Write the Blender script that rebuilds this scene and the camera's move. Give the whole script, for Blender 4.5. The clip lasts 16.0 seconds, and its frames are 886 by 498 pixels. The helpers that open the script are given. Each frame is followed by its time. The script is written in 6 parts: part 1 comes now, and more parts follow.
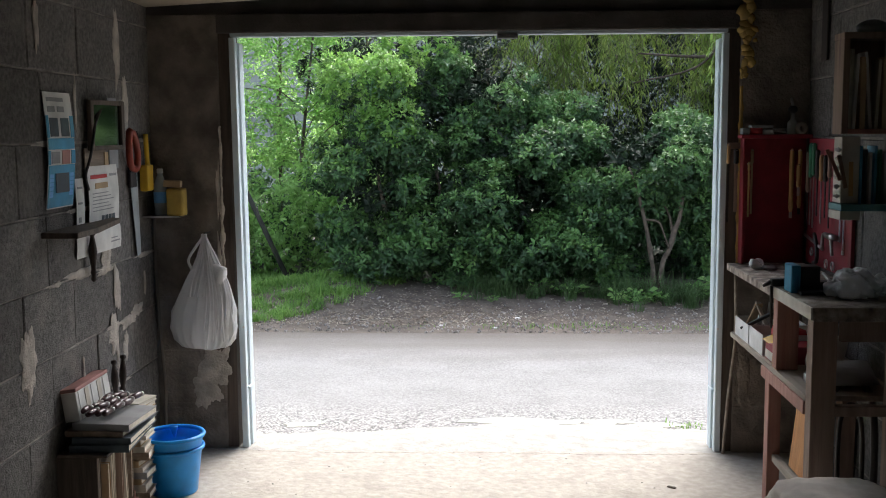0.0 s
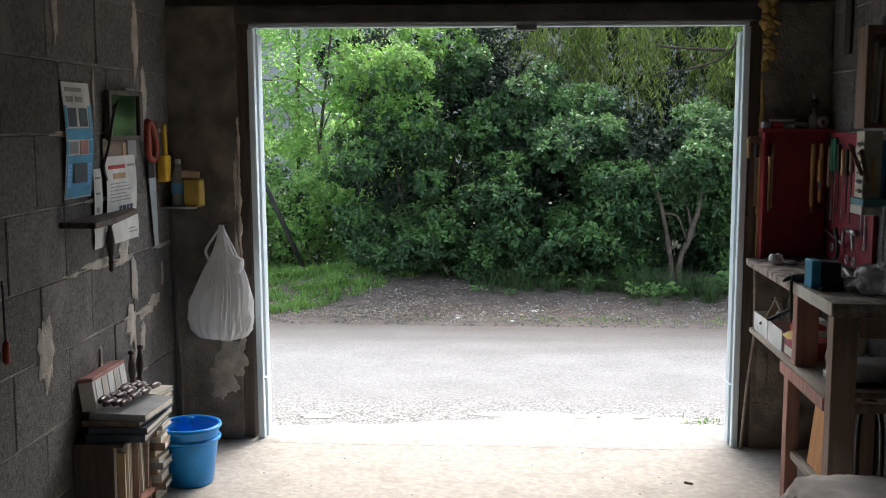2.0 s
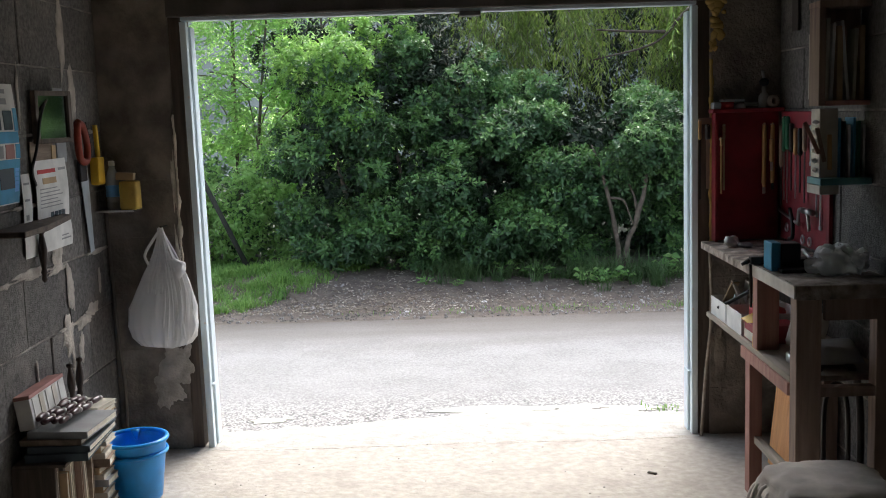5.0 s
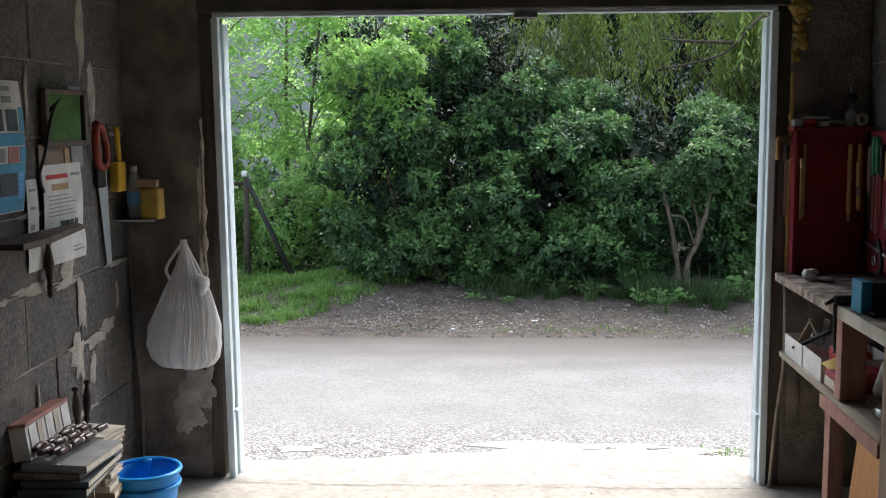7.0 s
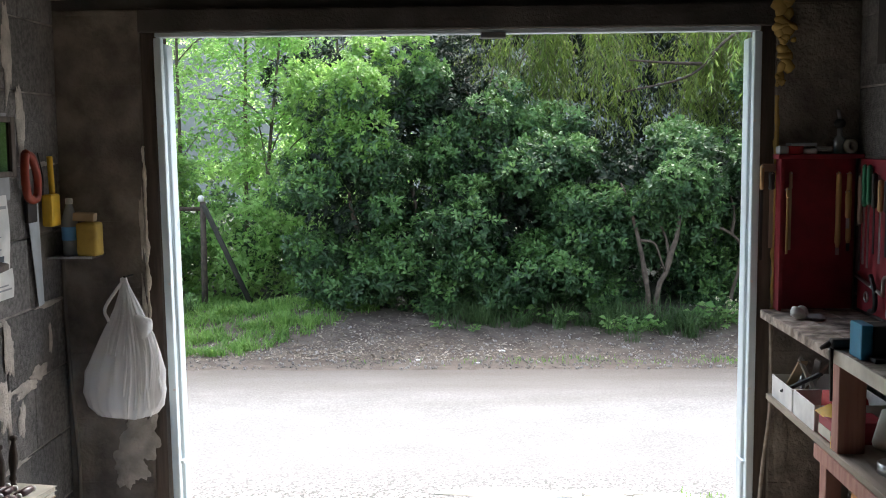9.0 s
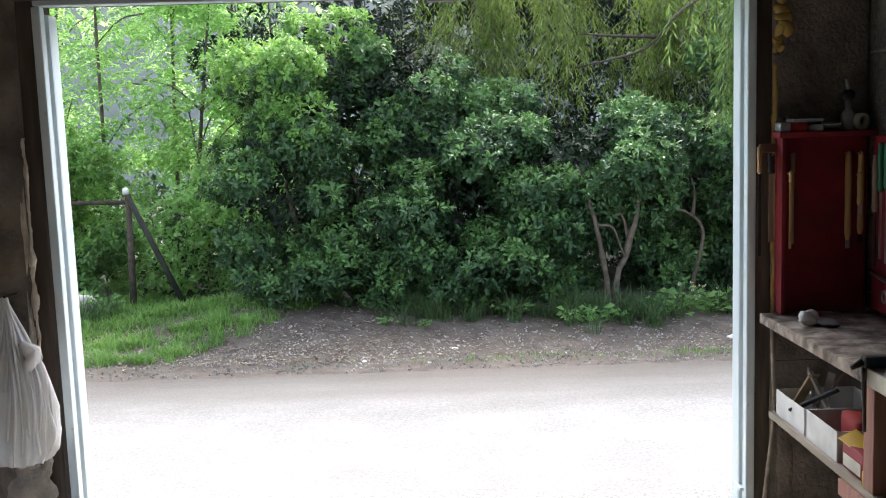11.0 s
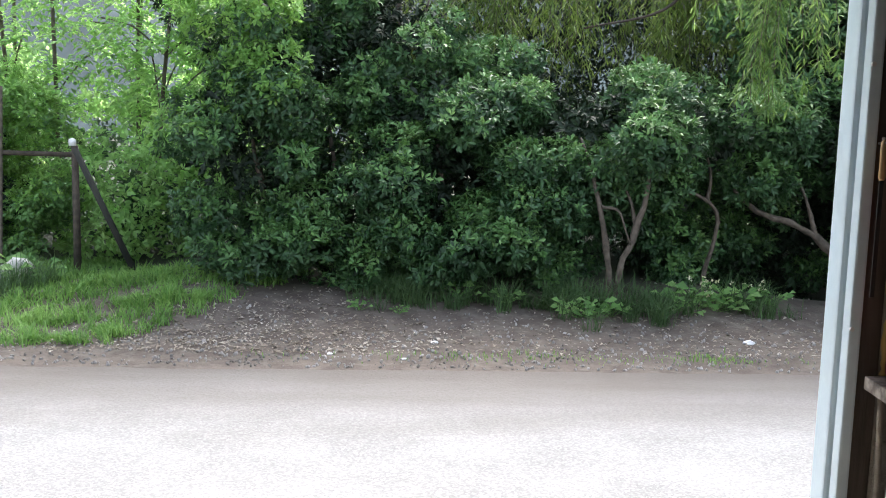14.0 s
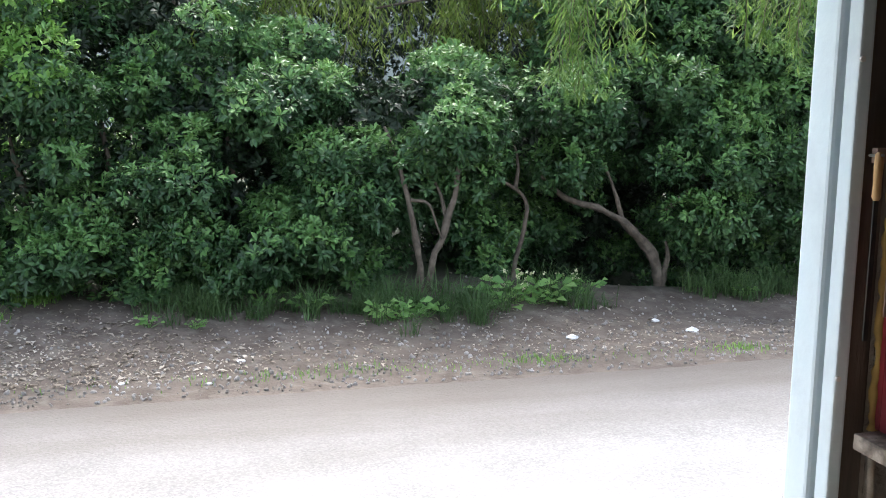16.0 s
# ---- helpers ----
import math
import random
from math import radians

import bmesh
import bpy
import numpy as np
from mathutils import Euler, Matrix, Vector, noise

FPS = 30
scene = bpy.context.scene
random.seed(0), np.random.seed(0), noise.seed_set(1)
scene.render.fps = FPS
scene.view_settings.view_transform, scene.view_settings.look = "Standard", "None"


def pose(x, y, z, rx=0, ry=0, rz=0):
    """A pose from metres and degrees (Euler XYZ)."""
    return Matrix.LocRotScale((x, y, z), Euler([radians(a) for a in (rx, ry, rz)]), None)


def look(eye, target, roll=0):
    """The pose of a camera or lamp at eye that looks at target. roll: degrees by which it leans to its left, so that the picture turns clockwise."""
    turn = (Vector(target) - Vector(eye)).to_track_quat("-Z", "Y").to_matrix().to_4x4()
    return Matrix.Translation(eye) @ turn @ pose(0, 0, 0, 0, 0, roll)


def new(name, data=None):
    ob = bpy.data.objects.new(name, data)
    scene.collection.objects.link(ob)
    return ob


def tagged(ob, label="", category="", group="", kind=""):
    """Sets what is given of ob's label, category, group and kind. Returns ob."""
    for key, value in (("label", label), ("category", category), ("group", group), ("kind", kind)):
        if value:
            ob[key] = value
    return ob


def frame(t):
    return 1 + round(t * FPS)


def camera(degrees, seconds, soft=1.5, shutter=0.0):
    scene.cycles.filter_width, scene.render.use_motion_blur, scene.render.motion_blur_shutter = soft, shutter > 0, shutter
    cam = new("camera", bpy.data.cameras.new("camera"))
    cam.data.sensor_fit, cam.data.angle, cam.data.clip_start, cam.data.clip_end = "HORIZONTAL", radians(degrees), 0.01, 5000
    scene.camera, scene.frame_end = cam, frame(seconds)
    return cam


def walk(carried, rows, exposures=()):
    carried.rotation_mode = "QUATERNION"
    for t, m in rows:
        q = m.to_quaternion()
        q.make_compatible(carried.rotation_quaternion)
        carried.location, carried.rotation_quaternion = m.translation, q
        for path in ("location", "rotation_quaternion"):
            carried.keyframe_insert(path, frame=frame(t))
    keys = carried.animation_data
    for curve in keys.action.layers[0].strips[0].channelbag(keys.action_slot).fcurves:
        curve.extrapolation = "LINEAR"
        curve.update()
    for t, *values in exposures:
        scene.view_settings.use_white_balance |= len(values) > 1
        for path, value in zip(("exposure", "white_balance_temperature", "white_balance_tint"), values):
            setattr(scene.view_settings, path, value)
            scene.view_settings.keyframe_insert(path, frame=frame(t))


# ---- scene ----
cam = camera(45.0, 16.0, soft=1.0)

PATH = [
    (0, (0.085, -5.23, 1.602), (-0.01, -3.245, 1.379), -0.3),
    (0.5, (0.084, -5.227, 1.604), (-0.013, -3.242, 1.377), -0.0),
    (1, (0.084, -5.229, 1.6), (-0.02, -3.245, 1.371), -0.2),
    (1.5, (0.084, -5.224, 1.603), (-0.034, -3.241, 1.372), 0.0),
    (2, (0.084, -5.213, 1.601), (-0.043, -3.231, 1.364), -0.0),
    (2.5, (0.087, -5.212, 1.604), (-0.018, -3.231, 1.356), -0.4),
    (3, (0.07, -5.199, 1.612), (0.019, -3.217, 1.353), -0.9),
    (3.2, (0.08, -5.203, 1.598), (0.036, -3.219, 1.351), -0.9),
    (5.5, (0.04, -4.997, 1.604), (0.021, -3.015, 1.341), -1.9),
    (6, (0.042, -4.912, 1.6), (0.006, -2.931, 1.331), -1.1),
    (6.5, (0.05, -4.768, 1.587), (-0.022, -2.788, 1.315), -0.9),
    (7, (0.077, -4.625, 1.612), (-0.045, -2.644, 1.37), -0.4),
    (7.5, (0.117, -4.527, 1.635), (-0.047, -2.543, 1.437), 0.5),
    (8, (0.138, -4.482, 1.637), (-0.06, -2.5, 1.449), -0.7),
    (8.5, (0.106, -4.41, 1.64), (-0.005, -2.423, 1.447), 0.1),
    (9, (0.065, -4.294, 1.642), (0.009, -2.306, 1.436), -0.5),
    (9.5, (0.025, -4.158, 1.648), (0.028, -2.169, 1.438), -1.4),
    (10, (0.019, -3.998, 1.652), (0.063, -2.011, 1.429), -1.4),
    (10.2, (0.024, -3.925, 1.65), (0.08, -1.939, 1.413), -1.6),
    (12.3, (0.08, -3.22, 1.645), (0.088, -1.236, 1.398), -1.4),
    (12.5, (0.087, -3.167, 1.656), (0.102, -1.186, 1.388), -1.0),
    (13, (0.124, -2.907, 1.64), (0.144, -0.928, 1.356), -0.9),
    (13.5, (0.151, -2.692, 1.657), (0.183, -0.713, 1.375), 0.6),
    (14, (0.081, -2.518, 1.647), (0.156, -0.544, 1.331), 1.2),
    (14.5, (-0.039, -2.299, 1.64), (0.345, -0.362, 1.321), -0.8),
    (15, (-0.131, -2.153, 1.642), (0.256, -0.219, 1.31), 0.9),
    (15.5, (-0.132, -1.975, 1.645), (0.267, -0.039, 1.338), -0.5),
    (16, (-0.134, -1.82, 1.69), (0.371, 0.083, 1.342), 0.6),
]
walk(cam, [(t, look(eye, target, roll)) for t, eye, target, roll in PATH], [(0, 1.79), (2.0, 1.86), (3, 1.86), (5.5, 1.8), (6.5, 1.75), (7.0, 1.79), (8.0, 2.1), (10, 2.19), (12.5, 2.26), (13.2, 2.15), (14.0, 2.11), (14.8, 2.19), (16, 2.33)])

# ---- world, sun and exposure ----
world = bpy.data.worlds.new("overcast_sky")
scene.world = world
world.use_nodes = True
wn = world.node_tree.nodes
sky = wn.new("ShaderNodeTexSky")
sky.sky_type = "NISHITA"
sky.sun_disc = False
sky.sun_elevation, sky.sun_rotation = radians(48), radians(13)
sky.air_density, sky.dust_density = 1.0, 3.0
whiten = wn.new("ShaderNodeHueSaturation")
whiten.inputs["Saturation"].default_value = 0.6
world.node_tree.links.new(sky.outputs[0], whiten.inputs["Color"])
world.node_tree.links.new(whiten.outputs[0], wn["Background"].inputs["Color"])
wn["Background"].inputs["Strength"].default_value = 0.15

sun = new("sun", bpy.data.lights.new("sun", "SUN"))
sun.data.energy, sun.data.angle, sun.data.color = 1.35, radians(45), (1.0, 0.99, 0.97)
sun.matrix_world = look((2.6, 14.5, 12.4), (0, 3.5, 0))


# ---- materials ----
def surface(name, low, high, scale=8.0, rough=0.8, bump=0.2, metal=0.0, stain=None, stain_scale=1.5, stain_amount=0.5, detail=6.0, fine=80.0, spread=0.0):
    """A procedural surface: two tones of grain, a larger stain, fine relief; spread varies it from piece to piece."""
    m = bpy.data.materials.new(name)
    m.use_nodes = True
    nt = m.node_tree
    n, l = nt.nodes, nt.links
    b = n["Principled BSDF"]
    geo = n.new("ShaderNodeNewGeometry")
    t1 = n.new("ShaderNodeTexNoise")
    t1.inputs["Scale"].default_value, t1.inputs["Detail"].default_value = scale, detail
    l.new(geo.outputs["Position"], t1.inputs["Vector"])
    ramp = n.new("ShaderNodeValToRGB")
    ramp.color_ramp.elements[0].position, ramp.color_ramp.elements[1].position = 0.35, 0.68
    ramp.color_ramp.elements[0].color, ramp.color_ramp.elements[1].color = (*low, 1), (*high, 1)
    l.new(t1.outputs["Fac"], ramp.inputs["Fac"])
    out = ramp.outputs["Color"]
    if stain:
        t2 = n.new("ShaderNodeTexNoise")
        t2.inputs["Scale"].default_value, t2.inputs["Detail"].default_value, t2.inputs["Roughness"].default_value = stain_scale, 8, 0.62
        l.new(geo.outputs["Position"], t2.inputs["Vector"])
        r2 = n.new("ShaderNodeValToRGB")
        r2.color_ramp.elements[0].position, r2.color_ramp.elements[1].position = 0.5, 0.66
        r2.color_ramp.elements[0].color, r2.color_ramp.elements[1].color = (0, 0, 0, 1), (stain_amount,) * 3 + (1,)
        l.new(t2.outputs["Fac"], r2.inputs["Fac"])
        mx = n.new("ShaderNodeMix")
        mx.data_type = "RGBA"
        l.new(r2.outputs["Color"], mx.inputs["Factor"])
        l.new(out, mx.inputs["A"])
        mx.inputs["B"].default_value = (*stain, 1)
        out = mx.outputs["Result"]
    if spread:
        oi = n.new("ShaderNodeObjectInfo")
        mr = n.new("ShaderNodeMapRange")
        mr.inputs["To Min"].default_value, mr.inputs["To Max"].default_value = 1 - spread, 1 + spread
        l.new(oi.outputs["Random"], mr.inputs["Value"])
        hs = n.new("ShaderNodeHueSaturation")
        l.new(mr.outputs["Result"], hs.inputs["Value"])
        l.new(out, hs.inputs["Color"])
        out = hs.outputs["Color"]
    l.new(out, b.inputs["Base Color"])
    b.inputs["Metallic"].default_value = metal
    rr = n.new("ShaderNodeMapRange")
    rr.inputs["To Min"].default_value, rr.inputs["To Max"].default_value = max(0.05, rough - 0.12), min(1, rough + 0.12)
    l.new(t1.outputs["Fac"], rr.inputs["Value"])
    l.new(rr.outputs["Result"], b.inputs["Roughness"])
    if bump:
        t3 = n.new("ShaderNodeTexNoise")
        t3.inputs["Scale"].default_value, t3.inputs["Detail"].default_value = fine, 5
        l.new(geo.outputs["Position"], t3.inputs["Vector"])
        bp = n.new("ShaderNodeBump")
        bp.inputs["Strength"].default_value, bp.inputs["Distance"].default_value = bump, 0.01
        l.new(t3.outputs["Fac"], bp.inputs["Height"])
        l.new(bp.outputs["Normal"], b.inputs["Normal"])
    return m


def wood(name, low, high, axis=1, rough=0.7, scale=6.0, stain=None):
    """Wood with grain drawn out along one axis."""
    m = surface(name, low, high, scale, rough, 0.25, stain=stain, stain_scale=3.0, fine=30.0)
    n, l = m.node_tree.nodes, m.node_tree.links
    geo = [x for x in n if x.type == "NEW_GEOMETRY"][0]
    mp = n.new("ShaderNodeMapping")
    s = [7.0, 7.0, 7.0]
    s[axis] = 0.6
    mp.inputs["Scale"].default_value = s
    l.new(geo.outputs["Position"], mp.inputs["Vector"])
    for x in [x for x in n if x.type == "TEX_NOISE"]:
        l.new(mp.outputs["Vector"], x.inputs["Vector"])
    return m


def leaf(name, dark, mid, light, rough=0.4, through_light=0.3):
    """Leaves: tone varies leaf by leaf, and some light shines through."""
    m = bpy.data.materials.new(name)
    m.use_nodes = True
    n, l = m.node_tree.nodes, m.node_tree.links
    b = n["Principled BSDF"]
    geo = n.new("ShaderNodeNewGeometry")
    ramp = n.new("ShaderNodeValToRGB")
    ramp.color_ramp.elements[0].color, ramp.color_ramp.elements[1].color = (*dark, 1), (*light, 1)
    e = ramp.color_ramp.elements.new(0.55)
    e.color = (*mid, 1)
    t = n.new("ShaderNodeTexNoise")
    t.inputs["Scale"].default_value, t.inputs["Detail"].default_value = 1.6, 3
    l.new(geo.outputs["Position"], t.inputs["Vector"])
    mix = n.new("ShaderNodeMath")
    mix.operation = "MULTIPLY_ADD"
    l.new(geo.outputs["Random Per Island"], mix.inputs[0])
    mix.inputs[1].default_value = 0.55
    sub = n.new("ShaderNodeMath")
    sub.operation = "MULTIPLY_ADD"
    l.new(t.outputs["Fac"], sub.inputs[0])
    sub.inputs[1].default_value, sub.inputs[2].default_value = 1.2, -0.4
    l.new(sub.outputs[0], mix.inputs[2])
    l.new(mix.outputs[0], ramp.inputs["Fac"])
    l.new(ramp.outputs["Color"], b.inputs["Base Color"])
    b.inputs["Roughness"].default_value = rough
    b.inputs["Specular IOR Level"].default_value = 0.33
    tr = n.new("ShaderNodeBsdfTranslucent")
    hs = n.new("ShaderNodeHueSaturation")
    hs.inputs["Value"].default_value, hs.inputs["Hue"].default_value = 1.4, 0.485
    l.new(ramp.outputs["Color"], hs.inputs["Color"])
    l.new(hs.outputs["Color"], tr.inputs["Color"])
    ms = n.new("ShaderNodeMixShader")
    ms.inputs[0].default_value = through_light
    l.new(b.outputs[0], ms.inputs[1])
    l.new(tr.outputs[0], ms.inputs[2])
    l.new(ms.outputs[0], n["Material Output"].inputs["Surface"])
    return m


M = {}
M["block"] = surface("concrete_block", (0.1, 0.096, 0.092), (0.205, 0.198, 0.19), 60, 0.95, 1.0, stain=(0.3, 0.28, 0.25), stain_scale=4.0, stain_amount=0.5, fine=150, spread=0.2)
M["block_plain"] = surface("bare_block", (0.1, 0.097, 0.094), (0.18, 0.175, 0.17), 12, 0.95, 0.6, stain=(0.08, 0.076, 0.07))
M["mortar"] = surface("mortar", (0.16, 0.15, 0.14), (0.42, 0.39, 0.35), 9, 0.95, 0.9, fine=110)
M["smear"] = surface("mortar_smear", (0.36, 0.33, 0.29), (0.58, 0.53, 0.47), 16, 0.95, 0.8, fine=90)
M["worktop"] = surface("worn_worktop", (0.15, 0.11, 0.085), (0.5, 0.43, 0.36), 16, 0.8, 0.6, stain=(0.04, 0.03, 0.025), stain_scale=11, stain_amount=0.85, fine=70)
M["render"] = surface("old_cement_render", (0.13, 0.11, 0.096), (0.27, 0.237, 0.205), 9, 0.95, 0.9, stain=(0.36, 0.325, 0.27), stain_scale=3.4, stain_amount=0.7, fine=70)
M["lintel"] = surface("dark_concrete", (0.06, 0.055, 0.05), (0.12, 0.11, 0.1), 6, 0.95, 0.5)
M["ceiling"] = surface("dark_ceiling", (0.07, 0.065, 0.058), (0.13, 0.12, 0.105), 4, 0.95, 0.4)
M["board"] = surface("cream_board", (0.34, 0.29, 0.21), (0.44, 0.38, 0.29), 3, 0.75, 0.1, stain=(0.36, 0.29, 0.2))
M["sheet"] = surface("dark_painted_sheet", (0.025, 0.022, 0.02), (0.045, 0.04, 0.035), 5, 0.6, 0.1, stain=(0.05, 0.035, 0.025))
M["floor"] = surface("dusty_concrete_floor", (0.32, 0.294, 0.26), (0.42, 0.388, 0.345), 26, 0.94, 0.5, stain=(0.235, 0.205, 0.17), stain_scale=5.5, stain_amount=0.45, detail=12, fine=38)
M["cream_mortar"] = surface("cream_mortar", (0.56, 0.5, 0.42), (0.78, 0.72, 0.62), 20, 0.95, 0.8, fine=90)
M["cement"] = surface("white_cement", (0.5, 0.48, 0.43), (0.68, 0.66, 0.61), 7, 0.9, 0.5, stain=(0.3, 0.27, 0.22), stain_scale=6, stain_amount=0.5, fine=60)
M["apron"] = surface("pale_broken_concrete", (0.31, 0.298, 0.272), (0.43, 0.417, 0.39), 14, 0.92, 0.6, stain=(0.28, 0.25, 0.21), stain_scale=6, stain_amount=0.5, fine=50)
M["frame"] = surface("pale_blue_green_paint", (0.71, 0.84, 0.9), (0.79, 0.88, 0.92), 5, 0.32, 0.08, stain=(0.58, 0.69, 0.74), stain_scale=5, stain_amount=0.5)
M["slot"] = surface("dark_slot", (0.1, 0.11, 0.11), (0.18, 0.19, 0.19), 12, 0.7, 0.2, stain=(0.2, 0.09, 0.04))
M["timber_dark"] = wood("dark_timber", (0.06, 0.045, 0.035), (0.13, 0.1, 0.08), 2)
M["dirt"] = surface("bare_earth", (0.076, 0.058, 0.045), (0.138, 0.111, 0.09), 5, 0.97, 1.0, stain=(0.18, 0.16, 0.135), stain_scale=9, stain_amount=0.6, fine=45)
M["pebble"] = surface("pebbles", (0.16, 0.145, 0.13), (0.42, 0.395, 0.37), 3, 0.9, 0.2, fine=60)
M["litter"] = leaf("dead_leaves", (0.15, 0.12, 0.09), (0.34, 0.29, 0.23), (0.66, 0.62, 0.55), 0.8, 0.1)
M["bark"] = surface("grey_brown_bark", (0.07, 0.056, 0.042), (0.16, 0.13, 0.1), 18, 0.95, 0.9, fine=60)
M["bark_dark"] = surface("dark_bark", (0.045, 0.035, 0.028), (0.1, 0.08, 0.06), 18, 0.95, 0.9, fine=60)
M["post_wood"] = wood("mossy_post_wood", (0.02, 0.022, 0.018), (0.045, 0.045, 0.035), 2, 0.9)
M["white_cap"] = surface("white_plastic", (0.7, 0.7, 0.7), (0.82, 0.82, 0.82), 10, 0.4, 0)
M["laurel"] = leaf("evergreen_leaves", (0.02, 0.05, 0.021), (0.05, 0.118, 0.045), (0.12, 0.235, 0.085), 0.32, 0.2)
# lighter tones, also used to paint light onto shrub tops and clump tops
M["laurel_light"] = leaf("lit_young_evergreen_leaves", (0.08, 0.18, 0.043), (0.19, 0.375, 0.088), (0.36, 0.58, 0.175), 0.3, 0.42)
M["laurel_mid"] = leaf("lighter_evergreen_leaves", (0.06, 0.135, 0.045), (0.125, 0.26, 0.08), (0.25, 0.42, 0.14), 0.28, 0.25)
# near-black leaf colour that stands in for shade within the hedge
M["dense"] = leaf("shade_painted_leaves", (0.008, 0.017, 0.009), (0.014, 0.03, 0.014), (0.028, 0.056, 0.022), 0.6, 0.06)
M["ash"] = leaf("light_green_leaflets", (0.12, 0.25, 0.07), (0.34, 0.56, 0.2), (0.66, 0.84, 0.46), 0.5, 0.55)
M["willow_light"] = leaf("sunlit_willow_leaves", (0.05, 0.11, 0.026), (0.11, 0.205, 0.05), (0.25, 0.37, 0.12), 0.45, 0.4)
M["willow"] = leaf("willow_leaves", (0.055, 0.1, 0.02), (0.122, 0.2, 0.042), (0.27, 0.38, 0.105), 0.5, 0.48)
M["grass"] = leaf("grass_blades", (0.08, 0.18, 0.045), (0.17, 0.33, 0.08), (0.31, 0.48, 0.15), 0.6, 0.4)
# darker copy of the grass, with the hedge's shade put into its colour
M["grass_dark"] = leaf("shade_toned_grass", (0.04, 0.085, 0.03), (0.08, 0.15, 0.055), (0.17, 0.27, 0.11), 0.6, 0.3)
M["weed"] = leaf("weed_leaves", (0.08, 0.19, 0.05), (0.16, 0.32, 0.09), (0.36, 0.52, 0.2), 0.5, 0.35)
# slope colour with the haze of distance mixed into it
M["hill"] = surface("haze_tinted_hill", (0.035, 0.055, 0.055), (0.085, 0.115, 0.112), 0.9, 1.0, 0)


# ---- mesh helpers ----
def finish(bm, name, smooth=False):
    bmesh.ops.recalc_face_normals(bm, faces=bm.faces)
    me = bpy.data.meshes.new(name)
    bm.to_mesh(me)
    bm.free()
    if smooth:
        me.shade_smooth()
    return me


def part(name, bm, material, parent, label="", smooth=False):
    """Links a bmesh as one mesh object under a thing or a part."""
    ob = new(name, finish(bm, name, smooth))
    ob.data.materials.append(M[material])
    ob.parent = parent
    return tagged(ob, label)


def thing(name, label, category, group="", at=(0, 0, 0), kind="", turn=0.0):
    ob = new(name)
    ob.empty_display_size = 0.1
    ob.location = at
    ob.rotation_euler = (0, 0, radians(turn))
    return tagged(ob, label, category, group, kind)


def solid(name, bm, material, label, category, group="", kind="", smooth=False, at=(0, 0, 0)):
    """A thing that is a single mesh."""
    ob = new(name, finish(bm, name, smooth))
    ob.data.materials.append(M[material])
    ob.location = at
    return tagged(ob, label, category, group, kind)


def box(x0, x1, y0, y1, z0, z1, bevel=0.0, bm=None, rough=0.0):
    bm = bm or bmesh.new()
    made = bmesh.ops.create_cube(bm, size=1, matrix=Matrix.Translation(((x0 + x1) / 2, (y0 + y1) / 2, (z0 + z1) / 2)) @ Matrix.Diagonal((abs(x1 - x0), abs(y1 - y0), abs(z1 - z0), 1)))
    if bevel:
        edges = list({e for v in made["verts"] for e in v.link_edges})
        bmesh.ops.bevel(bm, geom=edges, offset=bevel, segments=2, affect="EDGES", profile=0.6)
    if rough:
        for v in bm.verts:
            v.co += noise.noise_vector(v.co * 9) * rough
    return bm


def tilted(bm, m):
    bmesh.ops.transform(bm, matrix=m, verts=bm.verts)
    return bm


def rod(p0, p1, r0, r1=None, sides=10, bm=None):
    """A tapered round bar between two points."""
    bm = bm or bmesh.new()
    r1 = r0 if r1 is None else r1
    p0, p1 = Vector(p0), Vector(p1)
    d = p1 - p0
    m = Matrix.Translation((p0 + p1) / 2) @ d.to_track_quat("Z", "Y").to_matrix().to_4x4()
    bmesh.ops.create_cone(bm, cap_ends=True, segments=sides, radius1=r0, radius2=r1, depth=d.length, matrix=m)
    return bm


def tube(points, radii, sides=8, bm=None):
    """A round bar along a line of points, closed at both ends."""
    bm = bm or bmesh.new()
    pts = [Vector(p) for p in points]
    rings = []
    side = None
    for i, p in enumerate(pts):
        d = (pts[min(i + 1, len(pts) - 1)] - pts[max(i - 1, 0)]).normalized()
        if side is None:
            side = d.orthogonal().normalized()
        side = (side - d * side.dot(d)).normalized()
        up = d.cross(side)
        r = radii[i] if isinstance(radii, (list, tuple)) else radii
        rings.append([bm.verts.new(p + (side * math.cos(a) + up * math.sin(a)) * r) for a in [2 * math.pi * k / sides for k in range(sides)]])
    for a, b in zip(rings, rings[1:]):
        for k in range(sides):
            bm.faces.new((a[k], a[(k + 1) % sides], b[(k + 1) % sides], b[k]))
    bm.faces.new(list(reversed(rings[0])))
    bm.faces.new(rings[-1])
    return bm


def smooth_line(points, steps=6):
    """A Catmull-Rom line through the points."""
    p = [Vector(q) for q in points]
    p = [p[0] * 2 - p[1], *p, p[-1] * 2 - p[-2]]
    out = []
    for i in range(1, len(p) - 2):
        for k in range(steps):
            t = k / steps
            out.append(0.5 * (2 * p[i] + (p[i + 1] - p[i - 1]) * t + (2 * p[i - 1] - 5 * p[i] + 4 * p[i + 1] - p[i + 2]) * t * t + (3 * p[i] - p[i - 1] - 3 * p[i + 1] + p[i + 2]) * t ** 3))
    return out + [p[-2]]


